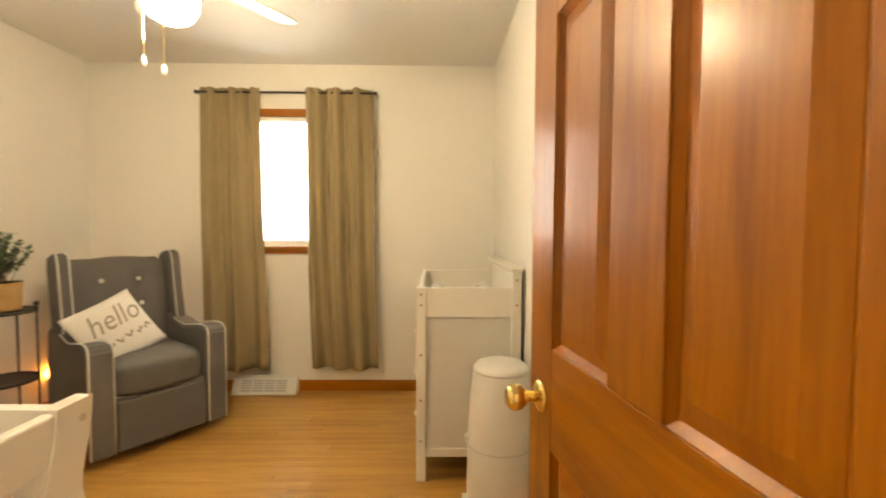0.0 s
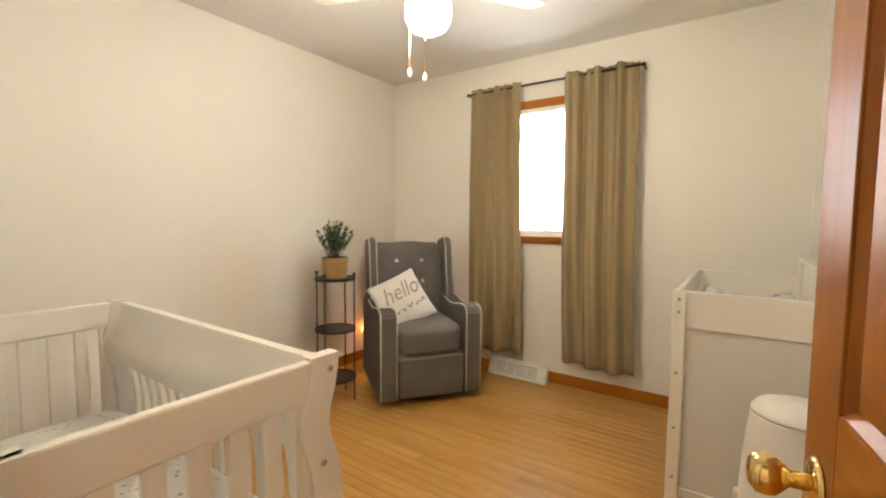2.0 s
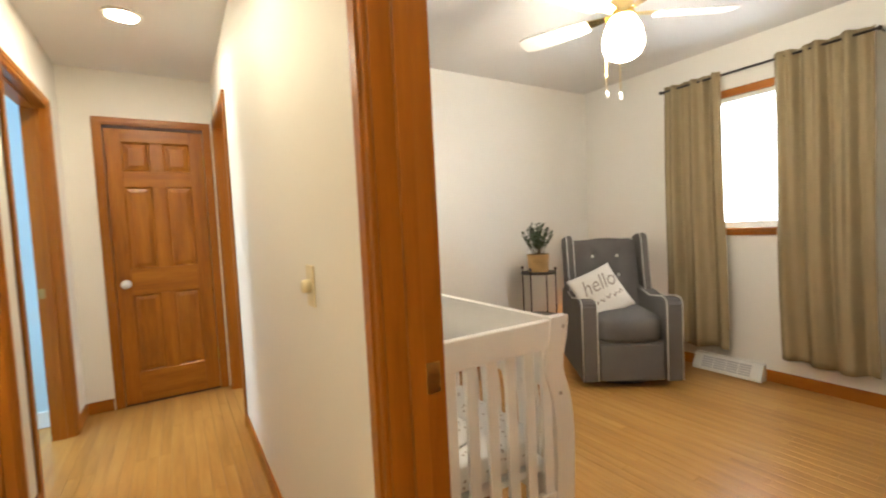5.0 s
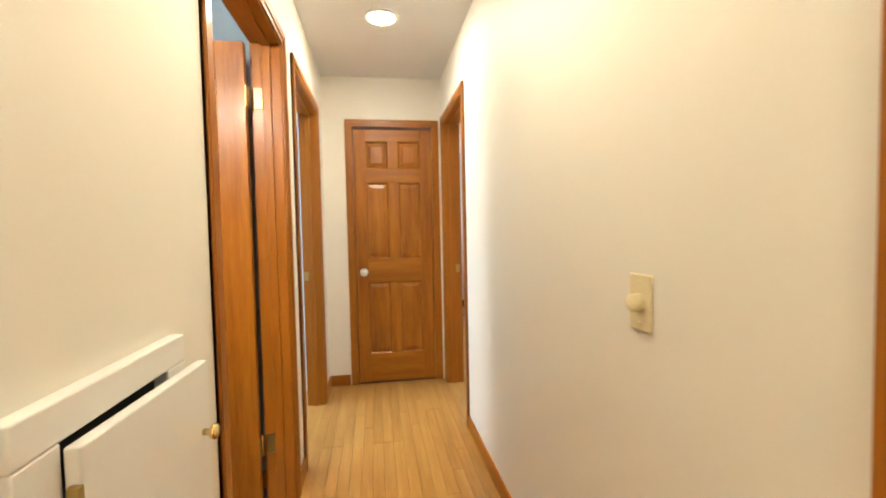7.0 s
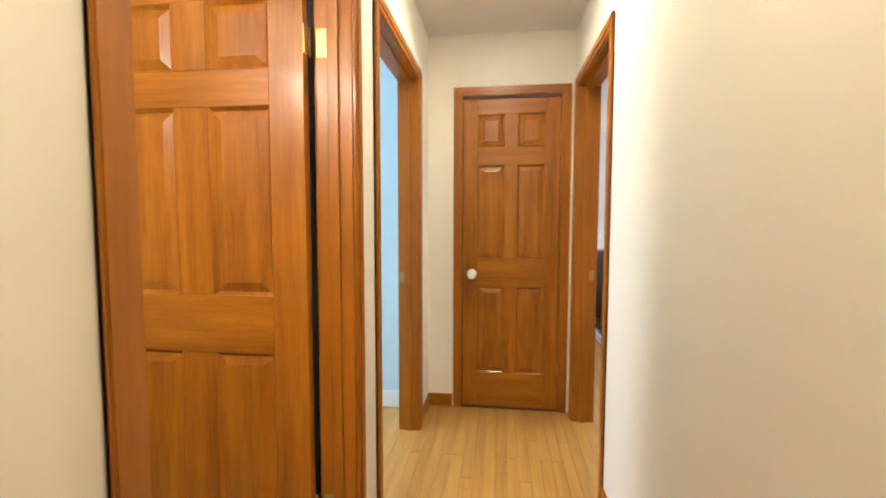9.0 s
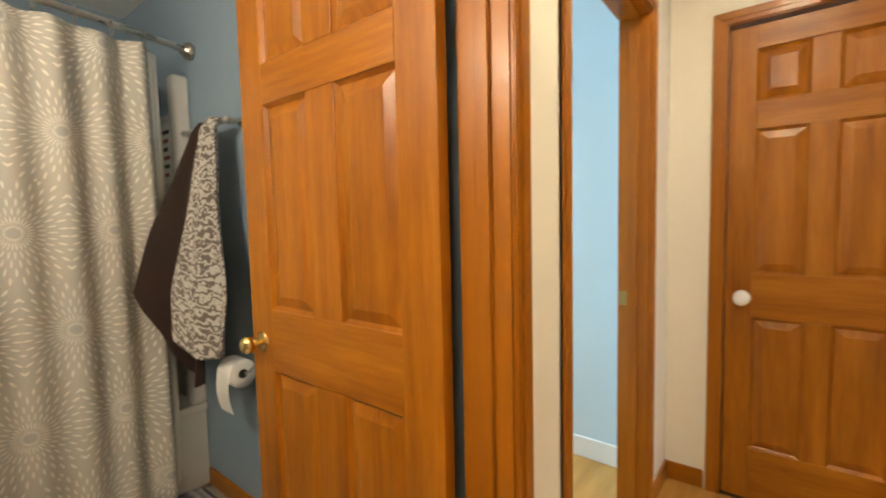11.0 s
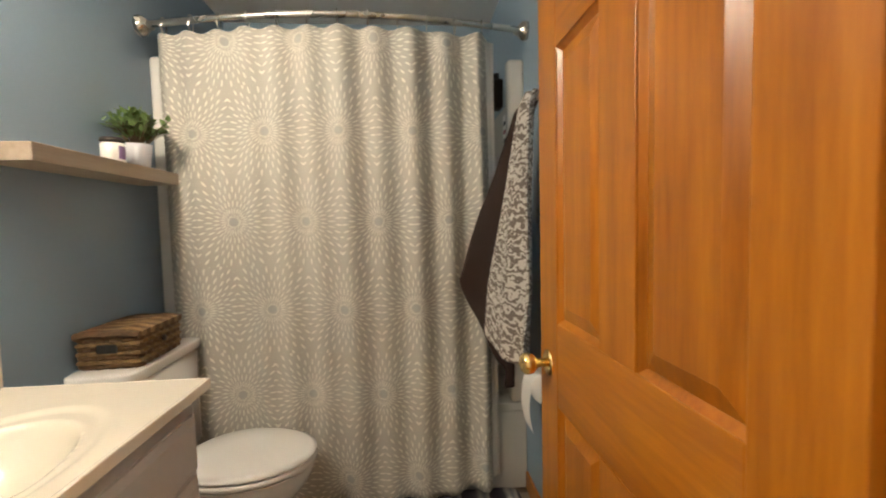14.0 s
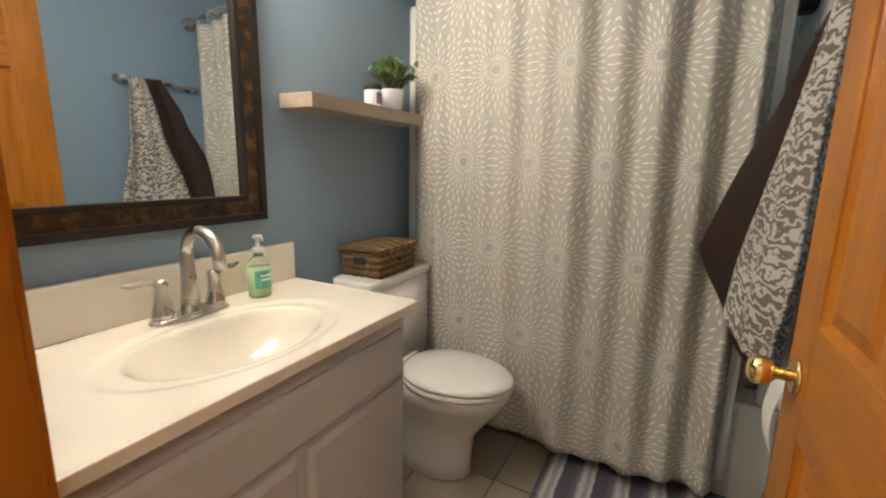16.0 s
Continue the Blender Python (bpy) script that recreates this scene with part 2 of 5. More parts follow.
def damask_material():
    m, t, b = nodes_of("grey_scroll_towel_cloth")
    v = coords(t, (1, 1, 1), "UV")
    w = t.nodes.new("ShaderNodeTexWave")
    w.wave_type = "RINGS"
    w.inputs["Scale"].default_value, w.inputs["Distortion"].default_value, w.inputs["Detail"].default_value = 9.0, 11.0, 2.0
    w.inputs["Detail Scale"].default_value = 3.0
    t.links.new(v, w.inputs["Vector"])
    t.links.new(ramp(t, w.outputs[1], [(0.35, (0.15, 0.125, 0.11)), (0.65, (0.50, 0.47, 0.43))]), b.inputs["Base Color"])
    b.inputs["Roughness"].default_value = 0.95
    bump(t, b, noise_tex(t, v, 400, 3), 0.5)
    return m


def dotted_material(name, ground, spots, scale, size):
    m, t, b = nodes_of(name)
    vo = t.nodes.new("ShaderNodeTexVoronoi")
    vo.inputs["Scale"].default_value = scale
    v = coords(t)
    t.links.new(v, vo.inputs["Vector"])
    col = mixc(t, mathn(t, "LESS_THAN", vo.outputs["Distance"], size), ground, spots)
    t.links.new(col, b.inputs["Base Color"])
    b.inputs["Roughness"].default_value = 0.85
    bump(t, b, noise_tex(t, v, 40, 4), 0.3, 0.004)
    return m


def rug_material(name, dark, light, scale, axis):
    m, t, b = nodes_of(name)
    s = t.nodes.new("ShaderNodeSeparateXYZ")
    t.links.new(coords(t), s.inputs[0])
    n = noise_tex(t, coords(t), 25, 3)
    f = mathn(t, "FRACT", mathn(t, "ADD", mathn(t, "MULTIPLY", s.outputs[axis], scale), mathn(t, "MULTIPLY", n, 0.15)))
    t.links.new(ramp(t, f, [(0.0, dark), (0.3, dark), (0.36, light), (0.5, (0.24, 0.24, 0.27)), (0.64, light), (0.8, (0.12, 0.11, 0.14)), (1.0, dark)]), b.inputs["Base Color"])
    b.inputs["Roughness"].default_value = 0.95
    bump(t, b, noise_tex(t, coords(t), 300, 3), 0.7, 0.004)
    return m


FRAMEM, BURST, DAMASK = mirror_frame_material(), burst_material(), damask_material()
SHEET = dotted_material("cream_dotted_sheet", (0.72, 0.70, 0.66), (0.42, 0.36, 0.30), 38, 0.22)
PADM = dotted_material("grey_leaf_changing_pad", (0.68, 0.67, 0.66), (0.33, 0.34, 0.36), 22, 0.35)
PILLOW = surface("off_white_cushion_cloth", (0.70, 0.67, 0.62), 0.9, 0.04, 300, 7, 0.3)
SCRIPT = surface("taupe_script_ink", (0.30, 0.25, 0.21), 0.8, 0.1)
BATHRUG = rug_material("striped_bath_rug_pile", (0.07, 0.065, 0.09), (0.50, 0.47, 0.44), 8.0, 0)
BEDRUG = rug_material("black_white_rug_pile", (0.02, 0.02, 0.025), (0.6, 0.6, 0.6), 5.0, 1)

# ---- building tools ----


def mesh_of(name, bm, material, smooth=False):
    me = bpy.data.meshes.new(name)
    bmesh.ops.recalc_face_normals(bm, faces=bm.faces)
    bm.to_mesh(me)
    bm.free()
    me.materials.append(material)
    if smooth:
        me.shade_smooth()
    return me


def part(name, bm, material, parent, label="", smooth=False, m=None):
    ob = new(name, mesh_of(name, bm, material, smooth))
    ob.parent = parent
    if m is not None:
        ob.matrix_basis = m
    if label:
        ob["label"] = label
    return ob


def thing(name, label, category, m=None, group="", kind=""):
    ob = new(name)
    ob.empty_display_size = 0.1
    if m is not None:
        ob.matrix_basis = m
    return tagged(ob, label, category, group, kind)


def solid(name, bm, material, label, category, kind="", smooth=False, m=None, group=""):
    ob = new(name, mesh_of(name, bm, material, smooth))
    if m is not None:
        ob.matrix_basis = m
    return tagged(ob, label, category, group, kind)


def box(x0, x1, y0, y1, z0, z1, bevel=0.0, bm=None, seg=2):
    own = bmesh.new()
    bmesh.ops.create_cube(own, size=1)
    for v in own.verts:
        v.co = ((x0 + x1) / 2 + v.co.x * (x1 - x0), (y0 + y1) / 2 + v.co.y * (y1 - y0), (z0 + z1) / 2 + v.co.z * (z1 - z0))
    if bevel:
        bmesh.ops.bevel(own, geom=own.edges[:], offset=bevel, segments=seg, affect="EDGES", profile=0.5)
    if bm is None:
        return own
    me = bpy.data.meshes.new("tmp")
    own.to_mesh(me)
    own.free()
    bm.from_mesh(me)
    bpy.data.meshes.remove(me)
    return bm


def boxes(*rows, bevel=0.0):
    bm = bmesh.new()
    for r in rows:
        box(*r, bevel=bevel, bm=bm)
    return bm


def prism(points, lo, hi, axis="y", bevel=0.0):
    """A polygon in the plane across axis, drawn out from lo to hi."""
    def at(p, h):
        return {"x": (h, p[0], p[1]), "y": (p[0], h, p[1]), "z": (p[0], p[1], h)}[axis]
    bm = bmesh.new()
    a, b = [bm.verts.new(at(p, lo)) for p in points], [bm.verts.new(at(p, hi)) for p in points]
    bm.faces.new(a)
    bm.faces.new(list(reversed(b)))
    for i in range(len(points)):
        j = (i + 1) % len(points)
        bm.faces.new((a[i], b[i], b[j], a[j]))
    bmesh.ops.recalc_face_normals(bm, faces=bm.faces)
    if bevel:
        bmesh.ops.bevel(bm, geom=bm.edges[:], offset=bevel, segments=2, affect="EDGES")
    return bm


def lathe(profile, n=32, sx=1.0, sy=1.0, bm=None, m=None):
    """A turned shape round z from (radius, height) pairs."""
    bm = bm or bmesh.new()
    rings = []
    for r, z in profile:
        ring = []
        for i in range(n):
            a = 2 * math.pi * i / n
            co = Vector((r * sx * math.cos(a), r * sy * math.sin(a), z))
            ring.append(bm.verts.new(m @ co if m else co))
        rings.append(ring)
    for p, q in zip(rings, rings[1:]):
        for i in range(n):
            j = (i + 1) % n
            bm.faces.new((p[i], p[j], q[j], q[i]))
    bm.faces.new(list(reversed(rings[0])))
    bm.faces.new(rings[-1])
    return bm


def tube(path, radius, n=10, bm=None):
    """A round bar along a list of points; radius a number or one for each point."""
    bm = bm or bmesh.new()
    pts = [Vector(p) for p in path]
    rings = []
    for i, p in enumerate(pts):
        d = (pts[min(i + 1, len(pts) - 1)] - pts[max(i - 1, 0)]).normalized()
        side = d.orthogonal().normalized() if i == 0 else (side - d * side.dot(d)).normalized()
        up = d.cross(side)
        r = radius if isinstance(radius, (int, float)) else radius[i]
        rings.append([bm.verts.new(p + (side * math.cos(2 * math.pi * k / n) + up * math.sin(2 * math.pi * k / n)) * r) for k in range(n)])
    for a, b in zip(rings, rings[1:]):
        for k in range(n):
            j = (k + 1) % n
            bm.faces.new((a[k], a[j], b[j], b[k]))
    bm.faces.new(list(reversed(rings[0])))
    bm.faces.new(rings[-1])
    return bm


def sheet(nu, nv, f, uv=None, bm=None):
    """A grid surface f(u, v), u and v from 0 to 1, with UVs in metres from uv(u, v)."""
    bm = bm or bmesh.new()
    g = [[bm.verts.new(f(i / nu, j / nv)) for j in range(nv + 1)] for i in range(nu + 1)]
    lay = bm.loops.layers.uv.verify()
    for i in range(nu):
        for j in range(nv):
            face = bm.faces.new((g[i][j], g[i + 1][j], g[i + 1][j + 1], g[i][j + 1]))
            if uv:
                for loop, (a, b) in zip(face.loops, ((i, j), (i + 1, j), (i + 1, j + 1), (i, j + 1))):
                    loop[lay].uv = uv(a / nu, b / nv)
    return bm


def thick(ob, amount):
    mod = ob.modifiers.new("thickness", "SOLIDIFY")
    mod.thickness = amount
    return ob


def structure(name, bm, material, label, category, **k):
    return solid(name, bm, material, label, category, "structure", **k)


# ---- structure: walls, floors, ceilings ----
HW, HE, HS, HN = -3.225, 1.60, -0.527, 0.40            # hall
NW, NE, NS, NN = -2.250, 0.72, 0.515, 3.580            # nursery
BW, BE, BS, BN = -1.888, -0.335, -3.04, -0.642           # bathroom
TOP, DOOR = 2.42, 2.035                                # ceiling, door openings
BD = (-1.748, -0.915)                                   # bathroom doorway
SD = (-2.86, -2.048)                                    # study doorway
ND = (-0.076, 0.62)                                     # nursery doorway
RD = (-3.10, -2.36)                                    # bedroom doorway
ED = (-0.302, 0.320)                                   # closet doorway in the end wall
MIDS, MIDN = -0.585, 0.457


def wall_x(name, x0, x1, y0, y1, gaps, material, label):
    """A wall along x with openings (from, to, sill, head)."""
    bm, at = bmesh.new(), x0
    for a, b, lo, hi in sorted(gaps):
        box(at, a, y0, y1, 0, TOP, bm=bm)
        if lo > 0:
            box(a, b, y0, y1, 0, lo, bm=bm)
        box(a, b, y0, y1, hi, TOP, bm=bm)
        at = b
    box(at, x1, y0, y1, 0, TOP, bm=bm)
    return structure(name, bm, material, label, "wall")


def wall_y(name, y0, y1, x0, x1, gaps, material, label):
    bm, at = bmesh.new(), y0
    for a, b, lo, hi in sorted(gaps):
        box(x0, x1, at, a, 0, TOP, bm=bm)
        if lo > 0:
            box(x0, x1, a, b, 0, lo, bm=bm)
        box(x0, x1, a, b, hi, TOP, bm=bm)
        at = b
    box(x0, x1, at, y1, 0, TOP, bm=bm)
    return structure(name, bm, material, label, "wall")


J = 0.018
gap = lambda d: (d[0] - J, d[1] + J, 0, DOOR + J)
wall_x("wall_hall_south", HW, HE, MIDS, HS, [gap(SD), gap(BD)], CREAM, "cream painted hallway wall with two doorways")
wall_x("wall_hall_north", HW, HE, HN, MIDN, [gap(RD), gap(ND)], CREAM, "cream painted hallway wall beside the nursery doorway")
wall_y("wall_hall_end", HS, HN, HW - 0.1, HW, [(ED[0] - J, ED[1] + J, 0, DOOR + J)], CREAM, "cream painted wall at the hallway end")
wall_y("wall_hall_east", HS, HN, HE, HE + 0.1, [], CREAM, "plain cream wall closing the hallway")
wall_x("wall_nursery_south", NW, NE, MIDN, NS, [gap(ND)], NURSERY, "pale painted nursery wall round the doorway")
WIN = (-1.22, -0.38, 1.09, 2.04)
wall_x("wall_nursery_window", NW - 0.1, NE + 0.1, NN, NN + 0.14, [WIN], NURSERY, "pale painted nursery wall with a window")
wall_y("wall_nursery_west", NS, NN, NW - 0.05, NW, [], NURSERY, "pale painted nursery wall beside the crib")
wall_y("wall_nursery_east", NS, NN, NE, NE + 0.1, [], NURSERY, "pale painted nursery wall behind the changing table")
wall_x("wall_bath_north", BW - 0.08, BE + 0.1, BN, MIDS, [gap(BD)], BLUE, "slate blue bathroom wall round the doorway")
wall_y("wall_bath_east", BS, BN, BE, BE + 0.1, [], BLUE, "slate blue bathroom wall behind the vanity")
wall_y("wall_bath_west", BS, BN, BW - 0.06, BW, [], BLUE, "slate blue bathroom wall with towel bar")
wall_x("wall_bath_south", BW - 0.1, BE + 0.1, BS - 0.1, BS, [], BLUE, "slate blue bathroom wall behind the tub")
SW, SS = -3.165, -3.4
wall_y("wall_study_west", SS, MIDS, SW - 0.1, SW, [], SKYBLUE, "light blue wall of the room beyond")
wall_y("wall_study_east", SS, BN, BW - 0.11, BW - 0.06, [], SKYBLUE, "light blue partition wall")
# window opening out of view, added to let light into the study
wall_x("wall_study_south", SW - 0.1, BW, SS - 0.1, SS, [(-3.05, -2.15, 1.0, 2.0)], SKYBLUE, "light blue wall closing the room beyond")
wall_x("wall_study_north", SW, BW - 0.08, BN, MIDS, [gap(SD)], SKYBLUE, "light blue wall round the doorway")
RW = -6.5
wall_y("wall_bedroom_west", MIDN, NN, RW - 0.1, RW, [], GREYWALL, "grey white bedroom wall")
wall_y("wall_bedroom_east", NS, NN, NW - 0.1, NW - 0.05, [], GREYWALL, "grey white bedroom partition wall")
# this opening is unseen too, added for the bedroom's area lamp
wall_x("wall_bedroom_north", RW, NW - 0.1, NN, NN + 0.14, [(-3.9, -2.5, 0.95, 2.05)], GREYWALL, "grey white wall closing the bedroom")
wall_x("wall_bedroom_south", RW, NW - 0.1, MIDN, NS, [gap(RD)], GREYWALL, "grey white bedroom wall round the doorway")
wall_y("wall_closet", HS, MIDN, HW - 0.75, HW - 0.7, [], CREAM, "plain wall closing the closet")
for nm, x0, x1, y0, y1, lab in (("ceiling_hall", HW - 0.1, HE + 0.1, MIDS, MIDN, "white painted hallway ceiling"), ("ceiling_nursery", NW - 0.05, NE + 0.1, MIDN, NN + 0.1, "white textured nursery ceiling"),
                                ("ceiling_bath", BW - 0.06, BE + 0.1, BS - 0.1, MIDS, "white painted bathroom ceiling"), ("ceiling_study", SW - 0.1, BW - 0.06, SS - 0.1, MIDS, "white ceiling of the room beyond"),
                                ("ceiling_bedroom", RW - 0.1, NW - 0.05, MIDN, NN + 0.1, "white bedroom ceiling")):
    structure(nm, box(x0, x1, y0, y1, TOP, TOP + 0.08), CEIL, lab, "ceiling")

# ---- doorways: jambs, stops, casings, baseboards ----


def doorway_x(number, d, y0, y1, outer, hinge_side=None):
    """Wood lining and casings of an opening in a wall along x; outer: faces that carry a casing."""
    root = thing("door_frame_%d" % number, "honey brown wooden door frame with moulded casing", "door frame", kind="structure")
    a, b = d
    part("jamb", box(a - J + 0.001, a, y0 - 0.002, y1 + 0.002, 0, DOOR, 0.001), TRIMV, root)
    part("jamb", box(b, b + J - 0.001, y0 - 0.002, y1 + 0.002, 0, DOOR, 0.001), TRIMV, root)
    part("head_jamb", box(a - J + 0.001, b + J - 0.001, y0 - 0.002, y1 + 0.002, DOOR, DOOR + J - 0.001, 0.001), TRIMX, root)
    mid = (y0 + y1) / 2
    part("stop", box(a, a + 0.011, mid - 0.017, mid + 0.017, 0, DOOR - 0.011, 0.002), TRIMV, root)
    part("stop", box(b - 0.011, b, mid - 0.017, mid + 0.017, 0, DOOR - 0.011, 0.002), TRIMV, root)
    part("stop", box(a, b, mid - 0.017, mid + 0.017, DOOR - 0.011, DOOR, 0.002), TRIMX, root)
    w, g = 0.058, 0.005
    for y, s in outer:
        for lo, t in ((0.0, 0.011), (0.020, 0.016)):
            i, o = g + lo, g + w
            y_a, y_b = sorted((y, y + s * t))
            part("casing", prism([(a - i, 0), (a - i, DOOR + i), (a - o, DOOR + o), (a - o, 0)], y_a, y_b, "y", 0.003), TRIMV, root)
            part("casing", prism([(b + i, 0), (b + i, DOOR + i), (b + o, DOOR + o), (b + o, 0)], y_a, y_b, "y", 0.003), TRIMV, root)
            part("head_casing", prism([(a - i, DOOR + i), (b + i, DOOR + i), (b + o, DOOR + o), (a - o, DOOR + o)], y_a, y_b, "y", 0.003), TRIMX, root)
    return root


doorway_x(1, ND, HN, NS, [(HN, -1), (NS, 1)])
doorway_x(2, BD, BN, HS, [(HS, 1), (BN, -1)])
doorway_x(3, SD, BN, HS, [(HS, 1)])
doorway_x(4, RD, HN, NS, [(HN, -1), (NS, 1)])
end_frame = thing("door_frame_5", "honey brown wooden frame of the closet door", "door frame", kind="structure")
a, b = ED
part("jamb", box(HW - 0.1, HW, a - J, a, 0, DOOR), TRIMV, end_frame)
part("jamb", box(HW - 0.1, HW, b, b + J, 0, DOOR), TRIMV, end_frame)
part("head_jamb", box(HW - 0.1, HW, a - J, b + J, DOOR, DOOR + J), TRIMY, end_frame)
for lo, t in ((0.0, 0.011), (0.020, 0.016)):
    i, o = 0.004 + lo, 0.056
    part("casing", prism([(a - i, 0), (a - i, DOOR + i), (a - o, DOOR + o), (a - o, 0)], HW, HW + t, "x", 0.003), TRIMV, end_frame)
    part("casing", prism([(b + i, 0), (b + i, DOOR + i), (b + o, DOOR + o), (b + o, 0)], HW, HW + t, "x", 0.003), TRIMV, end_frame)
    part("head_casing", prism([(a - i, DOOR + i), (b + i, DOOR + i), (b + o, DOOR + o), (a - o, DOOR + o)], HW, HW + t, "x", 0.003), TRIMY, end_frame)


def baseboard(x0, x1, y0, y1, material, height=0.085, label="honey brown wooden baseboard along the wall"):
    """A skirting board with a small shoe; the thinner direction is its depth."""
    return structure("baseboard", box(x0, x1, y0, y1, 0.001, height, 0.004), material, label, "baseboard")


C = 0.064
baseboard(SD[1] + C, BD[0] - C, HS, HS + 0.012, TRIMX)
baseboard(BD[1] + C, HE, HS, HS + 0.012, TRIMX)
baseboard(HW, SD[0] - C, HS, HS + 0.012, TRIMX)
baseboard(RD[1] + C, ND[0] - C, HN - 0.012, HN, TRIMX)
baseboard(ND[1] + C, HE, HN - 0.012, HN, TRIMX)
baseboard(HW, HW + 0.012, HS + 0.012, ED[0] - C, TRIMY)
baseboard(NW + 0.012, NE - 0.012, NN - 0.012, NN, TRIMX)
baseboard(NW, NW + 0.012, NS + 0.012, NN, TRIMY)
baseboard(NE - 0.012, NE, NS + 0.012, NN, TRIMY)
baseboard(NW, ND[0] - C, NS, NS + 0.012, TRIMX)
baseboard(BW, BW + 0.012, -2.27, BN, TRIMY)
baseboard(SW, SW + 0.013, SS, BN, WHITEP, 0.11, "white painted baseboard in the light blue room")
baseboard(RW, RW + 0.013, NS, NN, DARKWOOD, 0.1, "dark wooden baseboard in the bedroom")

# ---- nursery window ----
wx0, wx1, wz0, wz1 = WIN
win = thing("window_1", "narrow window with brown wooden casing and bright daylight", "window", kind="structure")
for y_t, i, o in ((0.016, 0.0, 0.055),):
    part("casing", box(wx0 - o, wx0 - i, NN - y_t, NN, wz0 - 0.01, wz1 + o, 0.003), TRIMV, win)
    part("casing", box(wx1 + i, wx1 + o, NN - y_t, NN, wz0 - 0.01, wz1 + o, 0.003), TRIMV, win)
    part("head_casing", box(wx0, wx1, NN - y_t, NN, wz1, wz1 + o, 0.003), TRIMX, win)
part("window_sill", box(wx0 - 0.06, wx1 + 0.06, NN - 0.04, NN + 0.02, wz0 - 0.025, wz0, 0.004), TRIMX, win)
part("apron", box(wx0 - 0.04, wx1 + 0.04, NN - 0.014, NN, wz0 - 0.055, wz0 - 0.026, 0.003), TRIMX, win)
sash = part("window_frame", boxes((wx0, wx0 + 0.04, NN + 0.04, NN + 0.08, wz0, wz1), (wx1 - 0.04, wx1, NN + 0.04, NN + 0.08, wz0, wz1), (wx0 + 0.04, wx1 - 0.04, NN + 0.04, NN + 0.08, wz0, wz0 + 0.045),
                                  (wx0 + 0.04, wx1 - 0.04, NN + 0.04, NN + 0.08, wz1 - 0.03, wz1), bevel=0.003), WHITEPL, win, "white vinyl sash")
part("sash_lock", boxes((-0.83, -0.76, NN + 0.028, NN + 0.045, wz0 + 0.03, wz0 + 0.05), bevel=0.003), WHITEPL, sash)
for lo, hi in ((wz0 + 0.045, wz1 - 0.03),):
    pane = part("pane", box(wx0 + 0.04, wx1 - 0.04, NN + 0.058, NN + 0.062, lo, hi), GLASS, win)
    pane.visible_shadow = False
part("blind_headrail", box(wx0 + 0.005, wx1 - 0.005, NN + 0.0, NN + 0.035, wz1 - 0.035, wz1 - 0.002, 0.004), WHITEPL, win, "white raised blind headrail")
structure("backdrop", box(-4.0, 2.5, 5.0, 5.02, -0.5, 4.5), OUTSIDE, "bright overcast daylight outside the window", "backdrop")

# ---- six-panel doors ----


def knob_set(parent, x, z, y_face, sign, material, label, radius=0.026):
    """A round knob with rosette on a door face; it stands off along y."""
    m = Matrix.Translation((x, y_face, z)) @ Matrix.Rotation(radians(90 * sign), 4, "X").inverted()
    k = part("knob", lathe([(0.0105, 0.0), (0.0105, 0.028), (0.017, 0.034), (radius * 0.93, 0.042), (radius, 0.052), (radius * 0.92, 0.062), (radius * 0.6, 0.069), (0.004, 0.071)], 28), material, parent, label, True, m)
    part("rosette", lathe([(0.031, 0), (0.032, 0.003), (0.027, 0.007), (0.015, 0.010)], 28), material, k, "", True)
    return k


